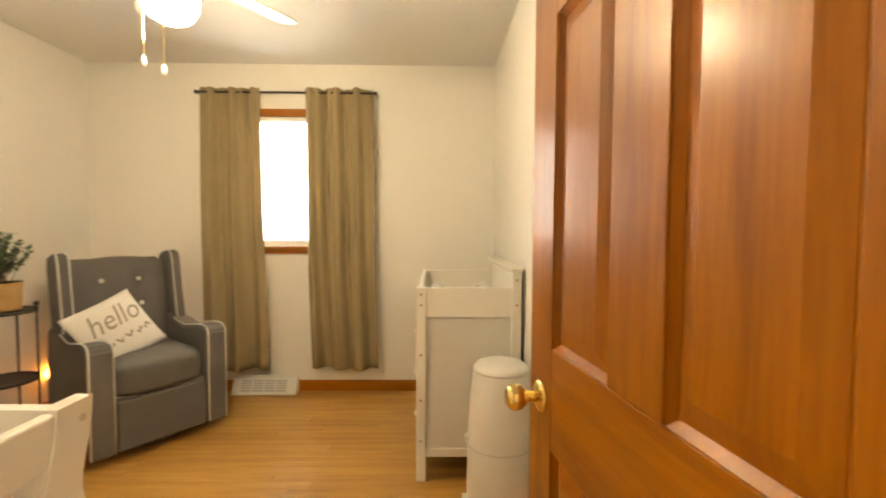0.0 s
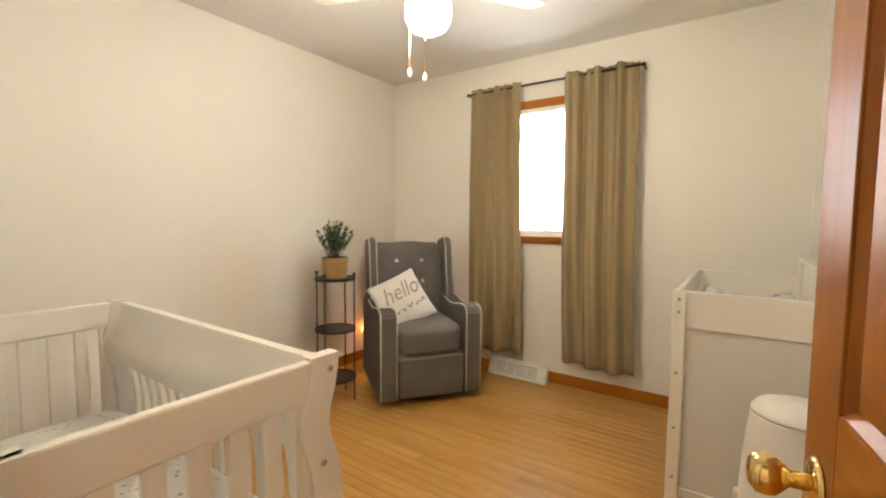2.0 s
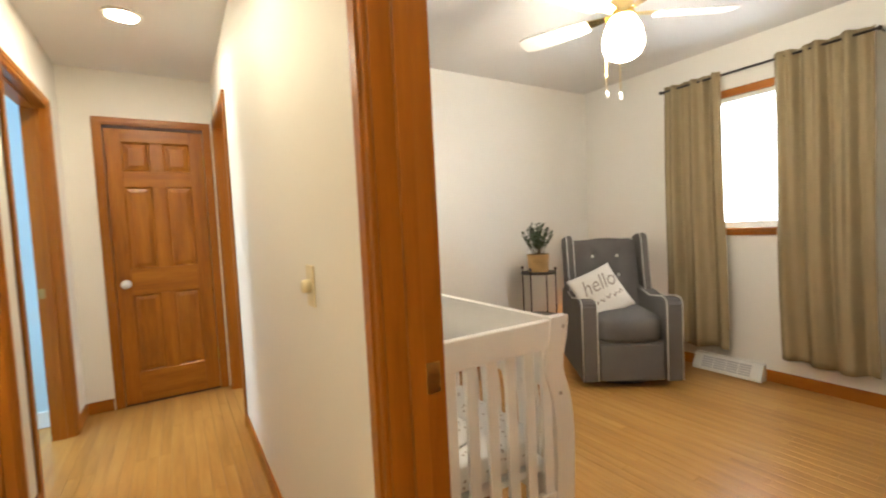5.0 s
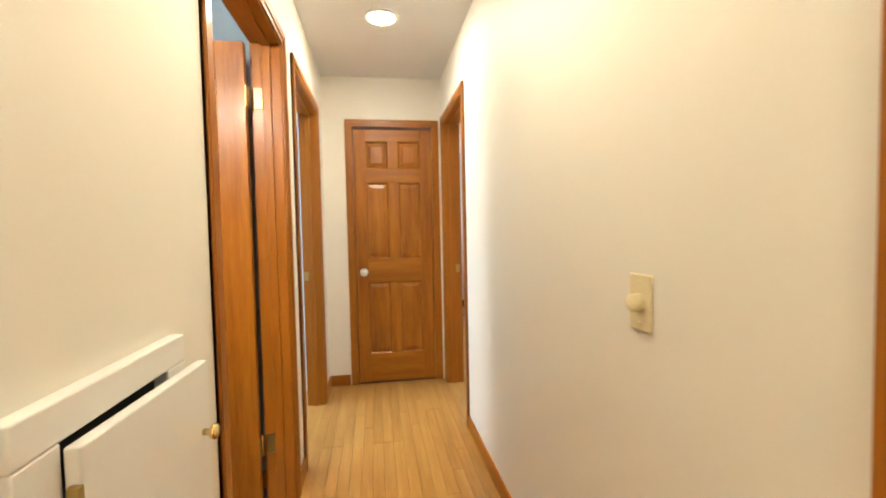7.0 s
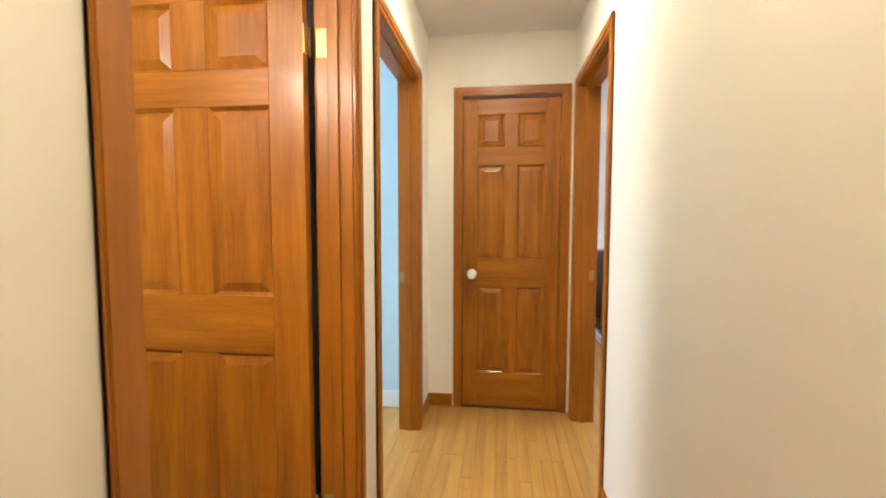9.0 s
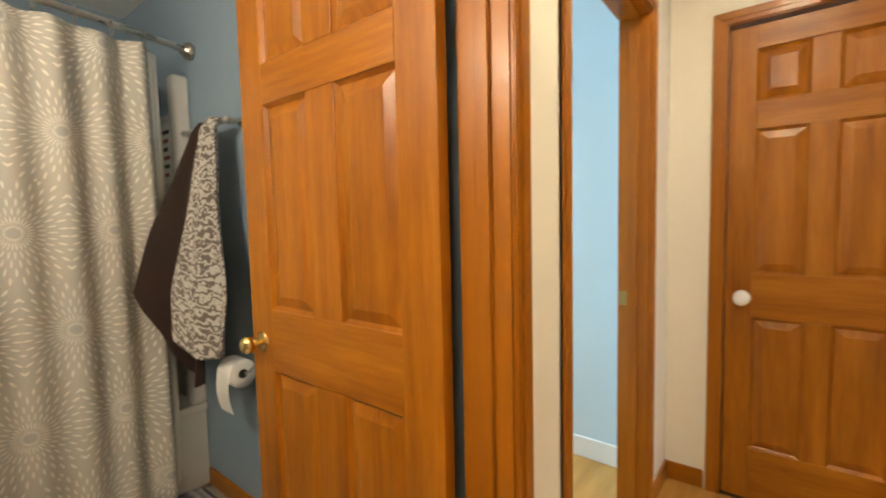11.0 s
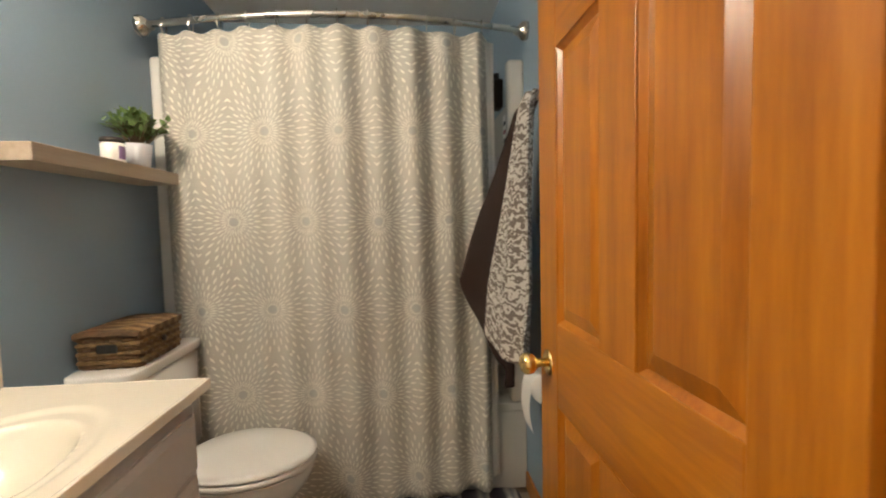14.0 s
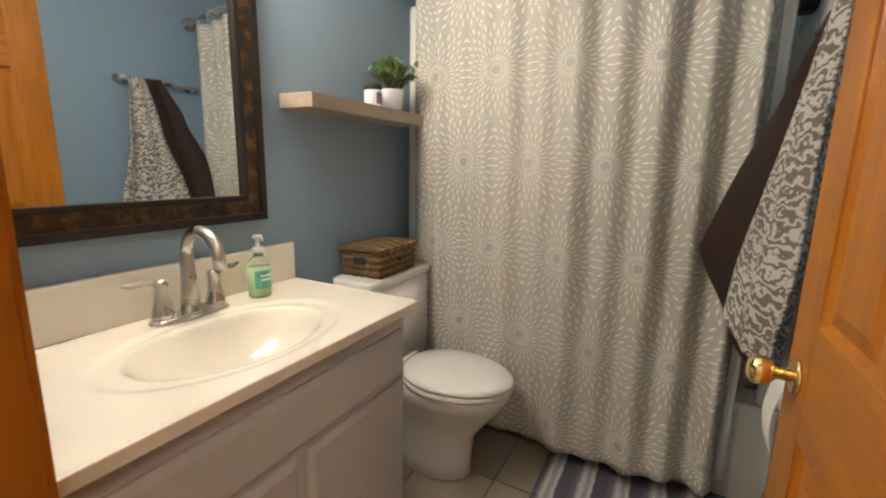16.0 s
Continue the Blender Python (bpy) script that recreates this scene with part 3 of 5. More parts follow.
def panel_door(name, label, width, m, knob_mat, knob_label, knob_r=0.026, hinges=True, hinge_y=0.0):
    """A six-panel wooden door: hinge edge at x=0, closed along +x, face at y=0 and y=-t."""
    root = thing(name, label, "door", m, kind="structure")
    t, h, s = 0.035, 2.02, 0.108 * width / 0.72 if width > 0.66 else 0.095
    mull = 0.118 if width > 0.66 else 0.085
    z_rails = [(0.0, 0.235), (0.81, 1.0), (1.60, 1.715), (1.925, h)]
    for x0, x1 in ((0, s), (width - s, width)):
        part("stile", box(x0, x1, -t, 0, 0.008, h, 0.002), DOORV, root)
    for z0, z1 in z_rails:
        part("rail", box(s, width - s, -t, 0, max(z0, 0.008), z1, 0.002), DOORH, root)
    c = width / 2
    cols = ((s, c - mull / 2), (c + mull / 2, width - s))
    for (_, z0), (z1, _) in zip(z_rails, z_rails[1:]):
        part("mullion", box(c - mull / 2, c + mull / 2, -t, 0, z0, z1, 0.002), DOORV, root)
        for x0, x1 in cols:
            bm = bmesh.new()
            for y, d in ((-0.013, 1), (-t + 0.013, -1)):
                ring = []
                for inset, depth in ((0.0, 0.009), (0.011, -0.001), (0.012, 0.0), (0.040, 0.009), (0.041, 0.0095)):
                    yy = y + d * depth
                    ring.append([bm.verts.new(p) for p in ((x0 + inset, yy, z0 + inset), (x1 - inset, yy, z0 + inset), (x1 - inset, yy, z1 - inset), (x0 + inset, yy, z1 - inset))])
                for p, q in zip(ring, ring[1:]):
                    for i in range(4):
                        bm.faces.new((p[i], p[(i + 1) % 4], q[(i + 1) % 4], q[i]))
                bm.faces.new(ring[-1])
            part("panel", bm, DOORV, root)
    zk = 0.895
    knob_set(root, width - 0.06, zk, 0.0, 1, knob_mat, knob_label, knob_r)
    knob_set(root, width - 0.06, zk, -t, -1, knob_mat, knob_label, knob_r)
    part("latch_plate", box(width - 0.0005, width + 0.0015, -0.029, -0.006, zk - 0.03, zk + 0.03), OLDBRASS, root, "brass latch plate")
    if hinges:
        for z in (0.28, 1.80):
            hg = part("hinge", tube([(-0.004, hinge_y, z - 0.045), (-0.004, hinge_y, z + 0.045)], 0.006, 10), OLDBRASS, root, "brass hinge", True)
            part("hinge_leaf", boxes((-0.0035, 0.0005, -0.033, -0.002, z - 0.044, z + 0.044)), OLDBRASS, hg)
    return root


# nursery door, open into the room; bathroom door, open into the bathroom; closet door, shut
n_ang = math.degrees(math.atan2(1.245 - 0.524, 0.488 - 0.580))
panel_door("door_1", "honey brown six-panel wooden nursery door, open", 0.722, pose(0.580, 0.524, 0, 0, 0, n_ang), BRASS, "polished brass knob", hinge_y=-0.036)
panel_door("door_2", "honey brown six-panel wooden bathroom door, open inward", 0.760, pose(-1.698, -0.662, 0, 0, 0, -89.4), BRASS, "polished brass knob", hinge_y=-0.036)
panel_door("door_3", "honey brown six-panel closet door, shut", ED[1] - ED[0] - 0.008, pose(HW - 0.012, ED[1] - 0.004, 0, 0, 0, -90), WHITEPL, "white porcelain knob", 0.029)

# fixed hinge leaves and strike plates on the jambs
for z in (0.28, 1.80):
    structure("hinge_plate", box(BD[0], BD[0] + 0.003, BN + 0.002, BN + 0.036, z - 0.044, z + 0.044, 0.001), OLDBRASS, "brass hinge leaf screwed to the bathroom jamb", "hinge")
for x0, y0 in ((ND[0], NS - 0.036), (SD[0], BN + 0.004), (RD[0], NS - 0.036)):
    structure("strike_plate", box(x0, x0 + 0.002, y0, y0 + 0.03, 0.885, 0.945, 0.0005), OLDBRASS, "small brass strike plate on the door jamb", "strike plate")

# ---- hallway fittings ----
lamp = thing("recessed_light", "round recessed ceiling light, lit warm white", "ceiling light", pose(-2.255, -0.073, TOP), "hallway ceiling lights")
part("trim_ring", lathe([(0.075, -0.001), (0.098, -0.001), (0.097, -0.008), (0.078, -0.012), (0.074, -0.006)], 40), WHITEPL, lamp, "white trim ring", True)
part("lens", lathe([(0.070, -0.0015), (0.064, -0.012), (0.04, -0.02), (0.01, -0.023)], 32), HALL_LENS, lamp, "glowing lens", True)
# unseen copies: -0.80 explains the bright wall patch, 1.15 is added as fill light
for x in (-0.80, 1.15):
    copy_thing(lamp, pose(x, -0.073, TOP))
smoke = thing("smoke_alarm", "small round white smoke alarm on the ceiling", "smoke alarm", pose(-1.70, -0.08, TOP))
part("body", lathe([(0.055, -0.0005), (0.056, -0.015), (0.045, -0.03), (0.01, -0.034)], 32), WHITEPL, smoke, "", True)

dim = thing("dimmer_switch", "ivory rotary dimmer switch on the hallway wall", "light switch", pose(-0.565, HN, 1.06))
part("plate", box(-0.036, 0.036, -0.006, -0.0005, -0.058, 0.058, 0.003), IVORY, dim)
kn = part("knob", lathe([(0.019, 0), (0.018, 0.018), (0.015, 0.022), (0.003, 0.022)], 28), IVORY, dim, "round ivory knob", True, pose(0, -0.006, 0, 90))
for z in (-0.042, 0.042):
    part("screw", lathe([(0.0035, 0), (0.003, 0.0015), (0.001, 0.002)], 12), IVORY, dim, "", False, pose(0, -0.006, z, 90))

# wall hatch with its own frame and a door that stands ajar
hatch = thing("wall_hatch", "white painted wall hatch with a small door ajar", "wall hatch", pose(0, HS, 0))
hx0, hx1, hz0, hz1 = -0.640, -0.240, 0.50, 1.03
for r in ((hx0, hx1, 0.0005, 0.026, hz1 - 0.05, hz1), (hx0, hx1, 0.0005, 0.026, hz0, hz0 + 0.07), (hx0, hx0 + 0.07, 0.0005, 0.026, hz0 + 0.07, hz1 - 0.05), (hx1 - 0.07, hx1, 0.0005, 0.026, hz0 + 0.07, hz1 - 0.05)):
    part("frame", box(*r, 0.003), WHITEP, hatch)
# no hole in the wall: a black sheet paints the shade behind the door
part("opening", box(hx0 + 0.07, hx1 - 0.07, 0.0005, 0.003, hz0 + 0.07, hz1 - 0.05), BLACK, hatch, "black sheet behind the door in place of a shaded opening")
hd = part("hatch_door", box(-0.345, 0.0, 0.0, 0.020, hz0 + 0.035, hz1 - 0.056, 0.003), WHITEP, hatch, "", False, pose(hx1 - 0.068, 0.028, 0, 0, 0, -2.2))
part("knob", lathe([(0.006, 0), (0.006, 0.010), (0.014, 0.016), (0.015, 0.021), (0.012, 0.026), (0.002, 0.027)], 24), BRASS, hd, "small brass knob", True, pose(-0.312, 0.020, 0.845, -90))
for z in (0.60, 0.90):
    part("hinge", box(-0.002, 0.008, 0.006, 0.021, z - 0.03, z + 0.03, 0.002), OLDBRASS, hd, "aged brass hinge")

# ---- nursery things ----


def drape(name, label, x_top, x_bot, z0, z1, y, folds, amp, seed, material, m=None):
    rnd = random.Random(seed)
    ph = [rnd.uniform(0, 6.28) for _ in range(4)]

    def f(u, v):
        x = (x_top[0] + (x_top[1] - x_top[0]) * u) * v + (x_bot[0] + (x_bot[1] - x_bot[0]) * u) * (1 - v)
        w = math.sin(2 * math.pi * folds * u + ph[0] + 0.5 * math.sin(2 * v + ph[1]))
        w2 = math.sin(2 * math.pi * folds * 2.3 * u + ph[2] + 1.2 * v)
        d = amp * (0.55 + 0.45 * (1 - v)) * w + amp * 0.42 * w2 * (0.4 + 0.6 * v)
        top = 0.004 * math.sin(2 * math.pi * folds * u + ph[3]) if v > 0.995 else 0
        return (x + 0.012 * math.sin(5 * v + ph[1]) * (1 - v), y + d, z0 + (z1 - z0) * v + top + (1 - v) * 0.012 * math.sin(6 * u + ph[2]))
    ob = solid(name, sheet(110, 40, f, lambda u, v: (u, v)), material, label, "curtain", smooth=True, m=m)
    return thick(ob, 0.0025)


tagged(drape("curtain", "olive tan cloth curtain hanging beside the window", (-1.385, -0.954), (-1.415, -0.925), 0.19, 2.215, 3.48, 2.6, 0.034, 4, CURT), group="window curtains")
tagged(drape("curtain", "olive tan cloth curtain hanging beside the window", (-0.645, -0.160), (-0.61, -0.130), 0.20, 2.215, 3.48, 3.1, 0.034, 9, CURT), group="window curtains")
rod = thing("curtain_rod", "thin dark metal curtain rod over the window", "curtain rod", pose(0, 3.48, 2.185))
part("bar", tube([(-1.41, 0, 0), (-0.14, 0, 0)], 0.008), DARKMET, rod, "", True)
for x in (-1.41, -0.14):
    part("finial", lathe([(0.006, -0.012), (0.013, -0.006), (0.014, 0.004), (0.006, 0.012)], 20), DARKMET, rod, "", True, pose(x, 0, 0, 0, 90))
    part("bracket", tube([(x, 0.002, 0), (x, NN - 3.482, 0)], 0.006), DARKMET, rod)

vent = thing("baseboard_register", "white metal baseboard heat register below the window", "floor register", pose(-0.965, NN - 0.012, 0))
part("housing", prism([(0, 0.002), (-0.085, 0.002), (-0.085, 0.022), (-0.035, 0.115), (0, 0.125)], -0.235, 0.235, "x", 0.003), WHITEP, vent)
sl = math.atan2(0.093, 0.05)
for i in range(4):
    for k in range(5):
        part("louvre", box(-0.038, 0.038, -0.006, 0.006, -0.002, 0.002), GREYCAB, vent, "", False, Matrix.Translation((-0.17 + i * 0.085 + 0.04, -0.0795 + 0.0085 * k, 0.034 + 0.0158 * k)) @ Matrix.Rotation(sl, 4, "X"))

# armchair: local -y is its front
chair = thing("armchair", "grey upholstered wingback recliner with white piping and buttons", "armchair", pose(-1.205, 2.74, 0, 0, 0, 53.8))
AW = 0.115


def arm_profile(x0, x1):
    return prism([(0.0, 0.05), (0.0, 0.60), (0.02, 0.625), (0.10, 0.63), (0.30, 0.60), (0.46, 0.63), (0.60, 0.66), (0.66, 0.62), (0.70, 0.05)], x0, x1, "x", 0.012)


part("swivel_base", lathe([(0.24, 0.001), (0.25, 0.02), (0.24, 0.05), (0.10, 0.06)], 36), BLACK, chair, "dark round base", True, pose(0, 0.34, 0))
part("seat_box", box(-0.34 + AW, 0.34 - AW, 0.03, 0.66, 0.06, 0.34, 0.012), GREYFAB, chair)
part("footrest_panel", box(-0.34 + AW + 0.004, 0.34 - AW - 0.004, 0.004, 0.035, 0.055, 0.318, 0.012, seg=3), GREYFAB, chair)
for x0, x1 in ((-0.345, -0.345 + AW), (0.345 - AW, 0.345)):
    arm = part("arm", arm_profile(x0, x1), GREYFAB, chair)
    for x in (x0 + 0.006, x1 - 0.006):
        part("piping", tube([(x, -0.002, 0.06), (x, -0.003, 0.58), (x, 0.002, 0.61), (x, 0.03, 0.632), (x, 0.10, 0.638), (x, 0.30, 0.607), (x, 0.45, 0.632)], 0.0045, 8), PIPE, arm, "white piping", True)


def cushion(sx, sy, sz, power=4.0, n=20, bulge=0.0):
    """A soft box of half sizes sx, sy, sz."""
    bm = bmesh.new()
    bmesh.ops.create_uvsphere(bm, u_segments=n * 2, v_segments=n, radius=1)
    for v in bm.verts:
        c = Vector([math.copysign(abs(k) ** (2 / power), k) for k in v.co])
        v.co = (c.x * sx, c.y * sy, c.z * (sz + bulge * (1 - min(1, c.x ** 2)) * (1 - min(1, c.y ** 2))))
    return bm


part("seat_cushion", cushion(0.23, 0.30, 0.095, 6, bulge=0.03), GREYFAB, chair, "", True, pose(0, 0.30, 0.415))


def back_f(u, v):
    x = (u - 0.5) * 2
    w = 0.245 + 0.02 * v
    z = 0.42 + 0.62 * v - 0.035 * x * x * v
    y = 0.50 + 0.15 * v - 0.035 * (1 - abs(x) ** 3) * math.sin(math.pi * min(1, v * 1.0)) ** 0.5
    for bx, bz in ((-0.38, 0.77), (0.38, 0.77), (-0.0, 0.52), (0.38, 0.52), (-0.38, 0.52)):
        d2 = ((x - bx) / 0.16) ** 2 + ((v - bz) / 0.09) ** 2
        y += 0.022 * math.exp(-d2)
    return (x * w, y, z)


back = part("backrest", sheet(44, 44, back_f), GREYFAB, chair, "button-tufted back", True)
mod = back.modifiers.new("thickness", "SOLIDIFY")
mod.thickness, mod.offset = 0.10, -1
for bx, bz in ((-0.38, 0.77), (0.38, 0.77), (0.38, 0.52), (-0.38, 0.52)):
    x, y, z = back_f(bx / 2 + 0.5, bz)
    part("button", cushion(0.014, 0.008, 0.014, 2.2, 8), PIPE, back, "white button", True, pose(x, y - 0.004, z))
part("back_shell", prism([(0.60, 0.30), (0.66, 0.28), (0.82, 1.0), (0.76, 1.03)], -0.28, 0.28, "x", 0.015), GREYFAB, chair)
for s in (-1, 1):
    xa, xb = sorted((s * 0.262, s * 0.325))
    wing = part("wing", prism([(0.46, 0.58), (0.50, 0.80), (0.535, 1.02), (0.57, 1.075), (0.72, 1.055), (0.74, 0.98), (0.66, 0.58)], xa, xb, "x", 0.014), GREYFAB, chair)
    for x in (xa + 0.006, xb - 0.006):
        part("piping", tube([(x, 0.458, 0.60), (x, 0.497, 0.80), (x, 0.530, 1.02), (x, 0.562, 1.072), (x, 0.62, 1.072)], 0.004, 8), PIPE, wing, "white piping", True)

# scatter cushion, tilted on the chair
PS, PT = 0.185, 0.055


def puff(x, y):
    a, b = max(0.0, 1 - (x / PS) ** 2), max(0.0, 1 - (y / PS) ** 2)
    return PT * (a * b) ** 0.42


pm = pose(-1.205, 2.74, 0, 0, 0, 53.8) @ pose(-0.135, 0.275, 0.645, 62, 0, 0) @ pose(0, 0, 0, 0, 0, 24)
pil = thing("throw_pillow", "off-white square pillow with brown script lettering on the armchair", "pillow", pm)


def pil_f(sign):
    def f(u, v):
        x, y = (u * 2 - 1) * PS, (v * 2 - 1) * PS
        pinch = 1 - 0.05 * (1 - abs(u * 2 - 1) ** 2) * abs(v * 2 - 1) ** 2
        pinch2 = 1 - 0.05 * (1 - abs(v * 2 - 1) ** 2) * abs(u * 2 - 1) ** 2
        return (x * pinch2, y * pinch, sign * (puff(x, y) + 0.004 * math.sin(17 * x + 5 * y) * (1 if puff(x, y) > 0.015 else 0)))
    return f


pbm = sheet(28, 28, pil_f(1))
sheet(28, 28, pil_f(-1), bm=pbm)
bmesh.ops.remove_doubles(pbm, verts=pbm.verts, dist=0.0005)
part("cover", pbm, PILLOW, pil, "", True)
tc = bpy.data.curves.new("hello_text", "FONT")
tc.body, tc.size, tc.align_x, tc.align_y, tc.shear, tc.resolution_u = "hello", 0.150, "CENTER", "CENTER", 0.35, 3
t_ob = new("hello_text", tc)
t_me = bpy.data.meshes.new_from_object(t_ob.evaluated_get(bpy.context.evaluated_depsgraph_get()))
bpy.data.objects.remove(t_ob)
tb = bmesh.new()
tb.from_mesh(t_me)
bmesh.ops.triangulate(tb, faces=tb.faces)
bmesh.ops.subdivide_edges(tb, edges=[e for e in tb.edges if e.calc_length() > 0.02], cuts=2)
for v in tb.verts:
    x, y = v.co.x * 0.92, v.co.y * 1.15 + 0.055
    v.co = (x, y, puff(x, y) + 0.0075)
part("lettering", tb, SCRIPT, pil, "brown script lettering")
# second line, not readable: plain strokes
for k, (x0, x1, dy) in enumerate(((-0.13, -0.07, 0.0), (-0.055, -0.02, -0.004), (-0.005, 0.04, 0.004), (0.055, 0.09, -0.002), (0.10, 0.14, 0.006))):
    bm = bmesh.new()
    lay = [[bm.verts.new((x0 + (x1 - x0) * i / 4, yy + dy + 0.012 * math.sin(i * 1.6 + k), puff(x0 + (x1 - x0) * i / 4, yy) + 0.0075)) for i in range(5)] for yy in (-0.075, -0.058)]
    for i in range(4):
        bm.faces.new((lay[0][i], lay[0][i + 1], lay[1][i + 1], lay[1][i]))
    part("stroke", bm, SCRIPT, pil)

# three-tier stand
SX, SY = -1.81, 2.46
stand = thing("plant_stand", "dark metal three-tier round plant stand", "plant stand", pose(SX, SY, 0))
for z in (0.14, 0.47, 0.81):
    sh = part("shelf", lathe([(0.125, z - 0.006), (0.135, z - 0.006), (0.135, z + 0.008), (0.128, z + 0.008), (0.126, z + 0.001)], 36), DARKMET, stand, "", True)
    part("disc", lathe([(0.127, z - 0.003), (0.127, z + 0.002), (0.01, z + 0.002)], 36), DARKMET, sh)
for i in range(4):
    a = radians(20 + 90 * i)
    x, y = 0.138 * math.cos(a), 0.138 * math.sin(a)
    part("leg", tube([(x, y, 0), (x, y, 0.835)], 0.005, 8), DARKMET, stand, "", True)
    part("finial", lathe([(0.005, 0.833), (0.011, 0.84), (0.012, 0.848), (0.008, 0.856), (0.002, 0.858)], 14), DARKMET, stand, "", True, pose(x, y, 0))


def leaf_bm(bm, base, direction, length, width):
    d = direction.normalized()
    s = d.cross(Vector((0.3, 0.2, 1))).normalized()
    up = s.cross(d)
    p = [base, base + d * length * 0.35 + s * width + up * width * 0.3, base + d * length, base + d * length * 0.35 - s * width + up * width * 0.3, base + d * length * 0.45]
    v = [bm.verts.new(q) for q in p]
    bm.faces.new((v[0], v[1], v[4]))
    bm.faces.new((v[1], v[2], v[4]))
    bm.faces.new((v[2], v[3], v[4]))
    bm.faces.new((v[3], v[0], v[4]))


def plant(name, label, m, pot_bm, pot_mat, pot_label, n_stems, height, spread, leaf, leaf_mat, z_pot, seed, r_in):
    rnd = random.Random(seed)
    root = thing(name, label, "potted plant", m)
    rnd.random()
    part("pot", pot_bm, pot_mat, root, pot_label, True)
    part("soil", lathe([(r_in, z_pot - 0.03), (r_in, z_pot - 0.012), (0.005, z_pot - 0.010)], 20), STEM, root)
    sb, lb = bmesh.new(), bmesh.new()
    for _ in range(n_stems):
        a, tilt = rnd.uniform(0, 6.28), rnd.uniform(0.05, 1.0)
        h = height * rnd.uniform(0.6, 1.0) * (1 - 0.25 * tilt)
        base = Vector((math.cos(a) * r_in * 0.6 * tilt, math.sin(a) * r_in * 0.6 * tilt, z_pot - 0.012))
        tip = Vector((math.cos(a) * spread * tilt, math.sin(a) * spread * tilt, z_pot + h))
        mid = (base + tip) / 2 + Vector((rnd.uniform(-0.015, 0.015), rnd.uniform(-0.015, 0.015), 0.02))
        pts = [base, (base + mid) / 2 + Vector((0, 0, 0.005)), mid, (mid + tip) / 2, tip]
        tube(pts, [0.0018, 0.0016, 0.0014, 0.001, 0.0006], 5, bm=sb)
        n = int(h / leaf * 3.2)
        for k in range(n):
            f = 0.25 + 0.75 * k / max(1, n - 1)
            i = min(3, int(f * 4))
            p = pts[i].lerp(pts[i + 1], f * 4 - i)
            d = Vector((rnd.uniform(-1, 1), rnd.uniform(-1, 1), rnd.uniform(-0.1, 0.9)))
            leaf_bm(lb, p, d, leaf * rnd.uniform(0.6, 1.15), leaf * rnd.uniform(0.20, 0.36))
    part("stem_cluster", sb, STEM, root)["kind"] = "stuff"
    lv = part("foliage", lb, leaf_mat, root)
    lv["kind"] = "stuff"
    return root


def woven_pot(r0, r1, h, ribs):
    bm = bmesh.new()
    rows, n = 14, 64
    g = []
    for j in range(rows + 1):
        z = h * j / rows
        r = r0 + (r1 - r0) * j / rows
        g.append([bm.verts.new(((r + 0.004 * math.cos(i * ribs / n * 6.2832 + (j % 2) * math.pi)) * math.cos(6.2832 * i / n), (r + 0.004 * math.cos(i * ribs / n * 6.2832 + (j % 2) * math.pi)) * math.sin(6.2832 * i / n), z)) for i in range(n)])
    for j in range(rows):
        for i in range(n):
            k = (i + 1) % n
            bm.faces.new((g[j][i], g[j][k], g[j + 1][k], g[j + 1][i]))
    bm.faces.new(list(reversed(g[0])))
    lathe([(r1 + 0.003, h), (r1 - 0.008, h), (r1 - 0.012, h - 0.03)], n, bm=bm)
    return bm


plant("potted_plant", "bushy green potted plant in a woven straw pot", pose(SX, SY, 0.8185), woven_pot(0.075, 0.082, 0.135, 16), WICKER, "woven straw pot", 40, 0.25, 0.14, 0.034, LEAF, 0.135, 3, 0.068)

# night lamp glowing on the floor behind the chair
night = thing("night_light", "small plug-in night light glowing orange behind the armchair", "night light", pose(NW + 0.001, 3.20, 0.24))
part("body", box(0, 0.022, -0.02, 0.02, -0.03, 0.0, 0.004), WHITEPL, night)
part("bulb_cover", lathe([(0.018, 0.0005), (0.02, 0.02), (0.014, 0.04), (0.003, 0.046)], 20), NIGHT, night, "glowing orange cover", True, pose(0.022, 0, 0))

# crib: long along x, back panel to the north
CX0, CX1, CY0, CY1 = -1.70, -0.425, 0.56, 1.255
crib = thing("baby_crib", "white painted sleigh-style wooden crib with slatted sides", "crib")


def sleigh(x0, x1, z0, z1, y, sgn, t):
    """An S-shaped profile in y and z drawn along x."""
    prof = []
    for i in range(25):
        f = i / 24
        z = z0 + (z1 - z0) * f
        off = -0.034 * math.exp(-((z - 0.70) / 0.09) ** 2) + 0.012 * math.exp(-((z - 0.42) / 0.16) ** 2)
        prof.append((y + sgn * off, z))
    pts = prof + [(p[0] - sgn * t, p[1]) for p in reversed(prof)]
    return pts


def shape(x0, x1, z0, z1, y, sgn, t, bevel=0.004):
    return prism(sleigh(x0, x1, z0, z1, y, sgn, t), x0, x1, "x", bevel)


def plain_bm(x0, x1, z0, z1, y, sgn, t):
    return prism(sleigh(x0, x1, z0, z1, y, sgn, t), x0, x1, "x")


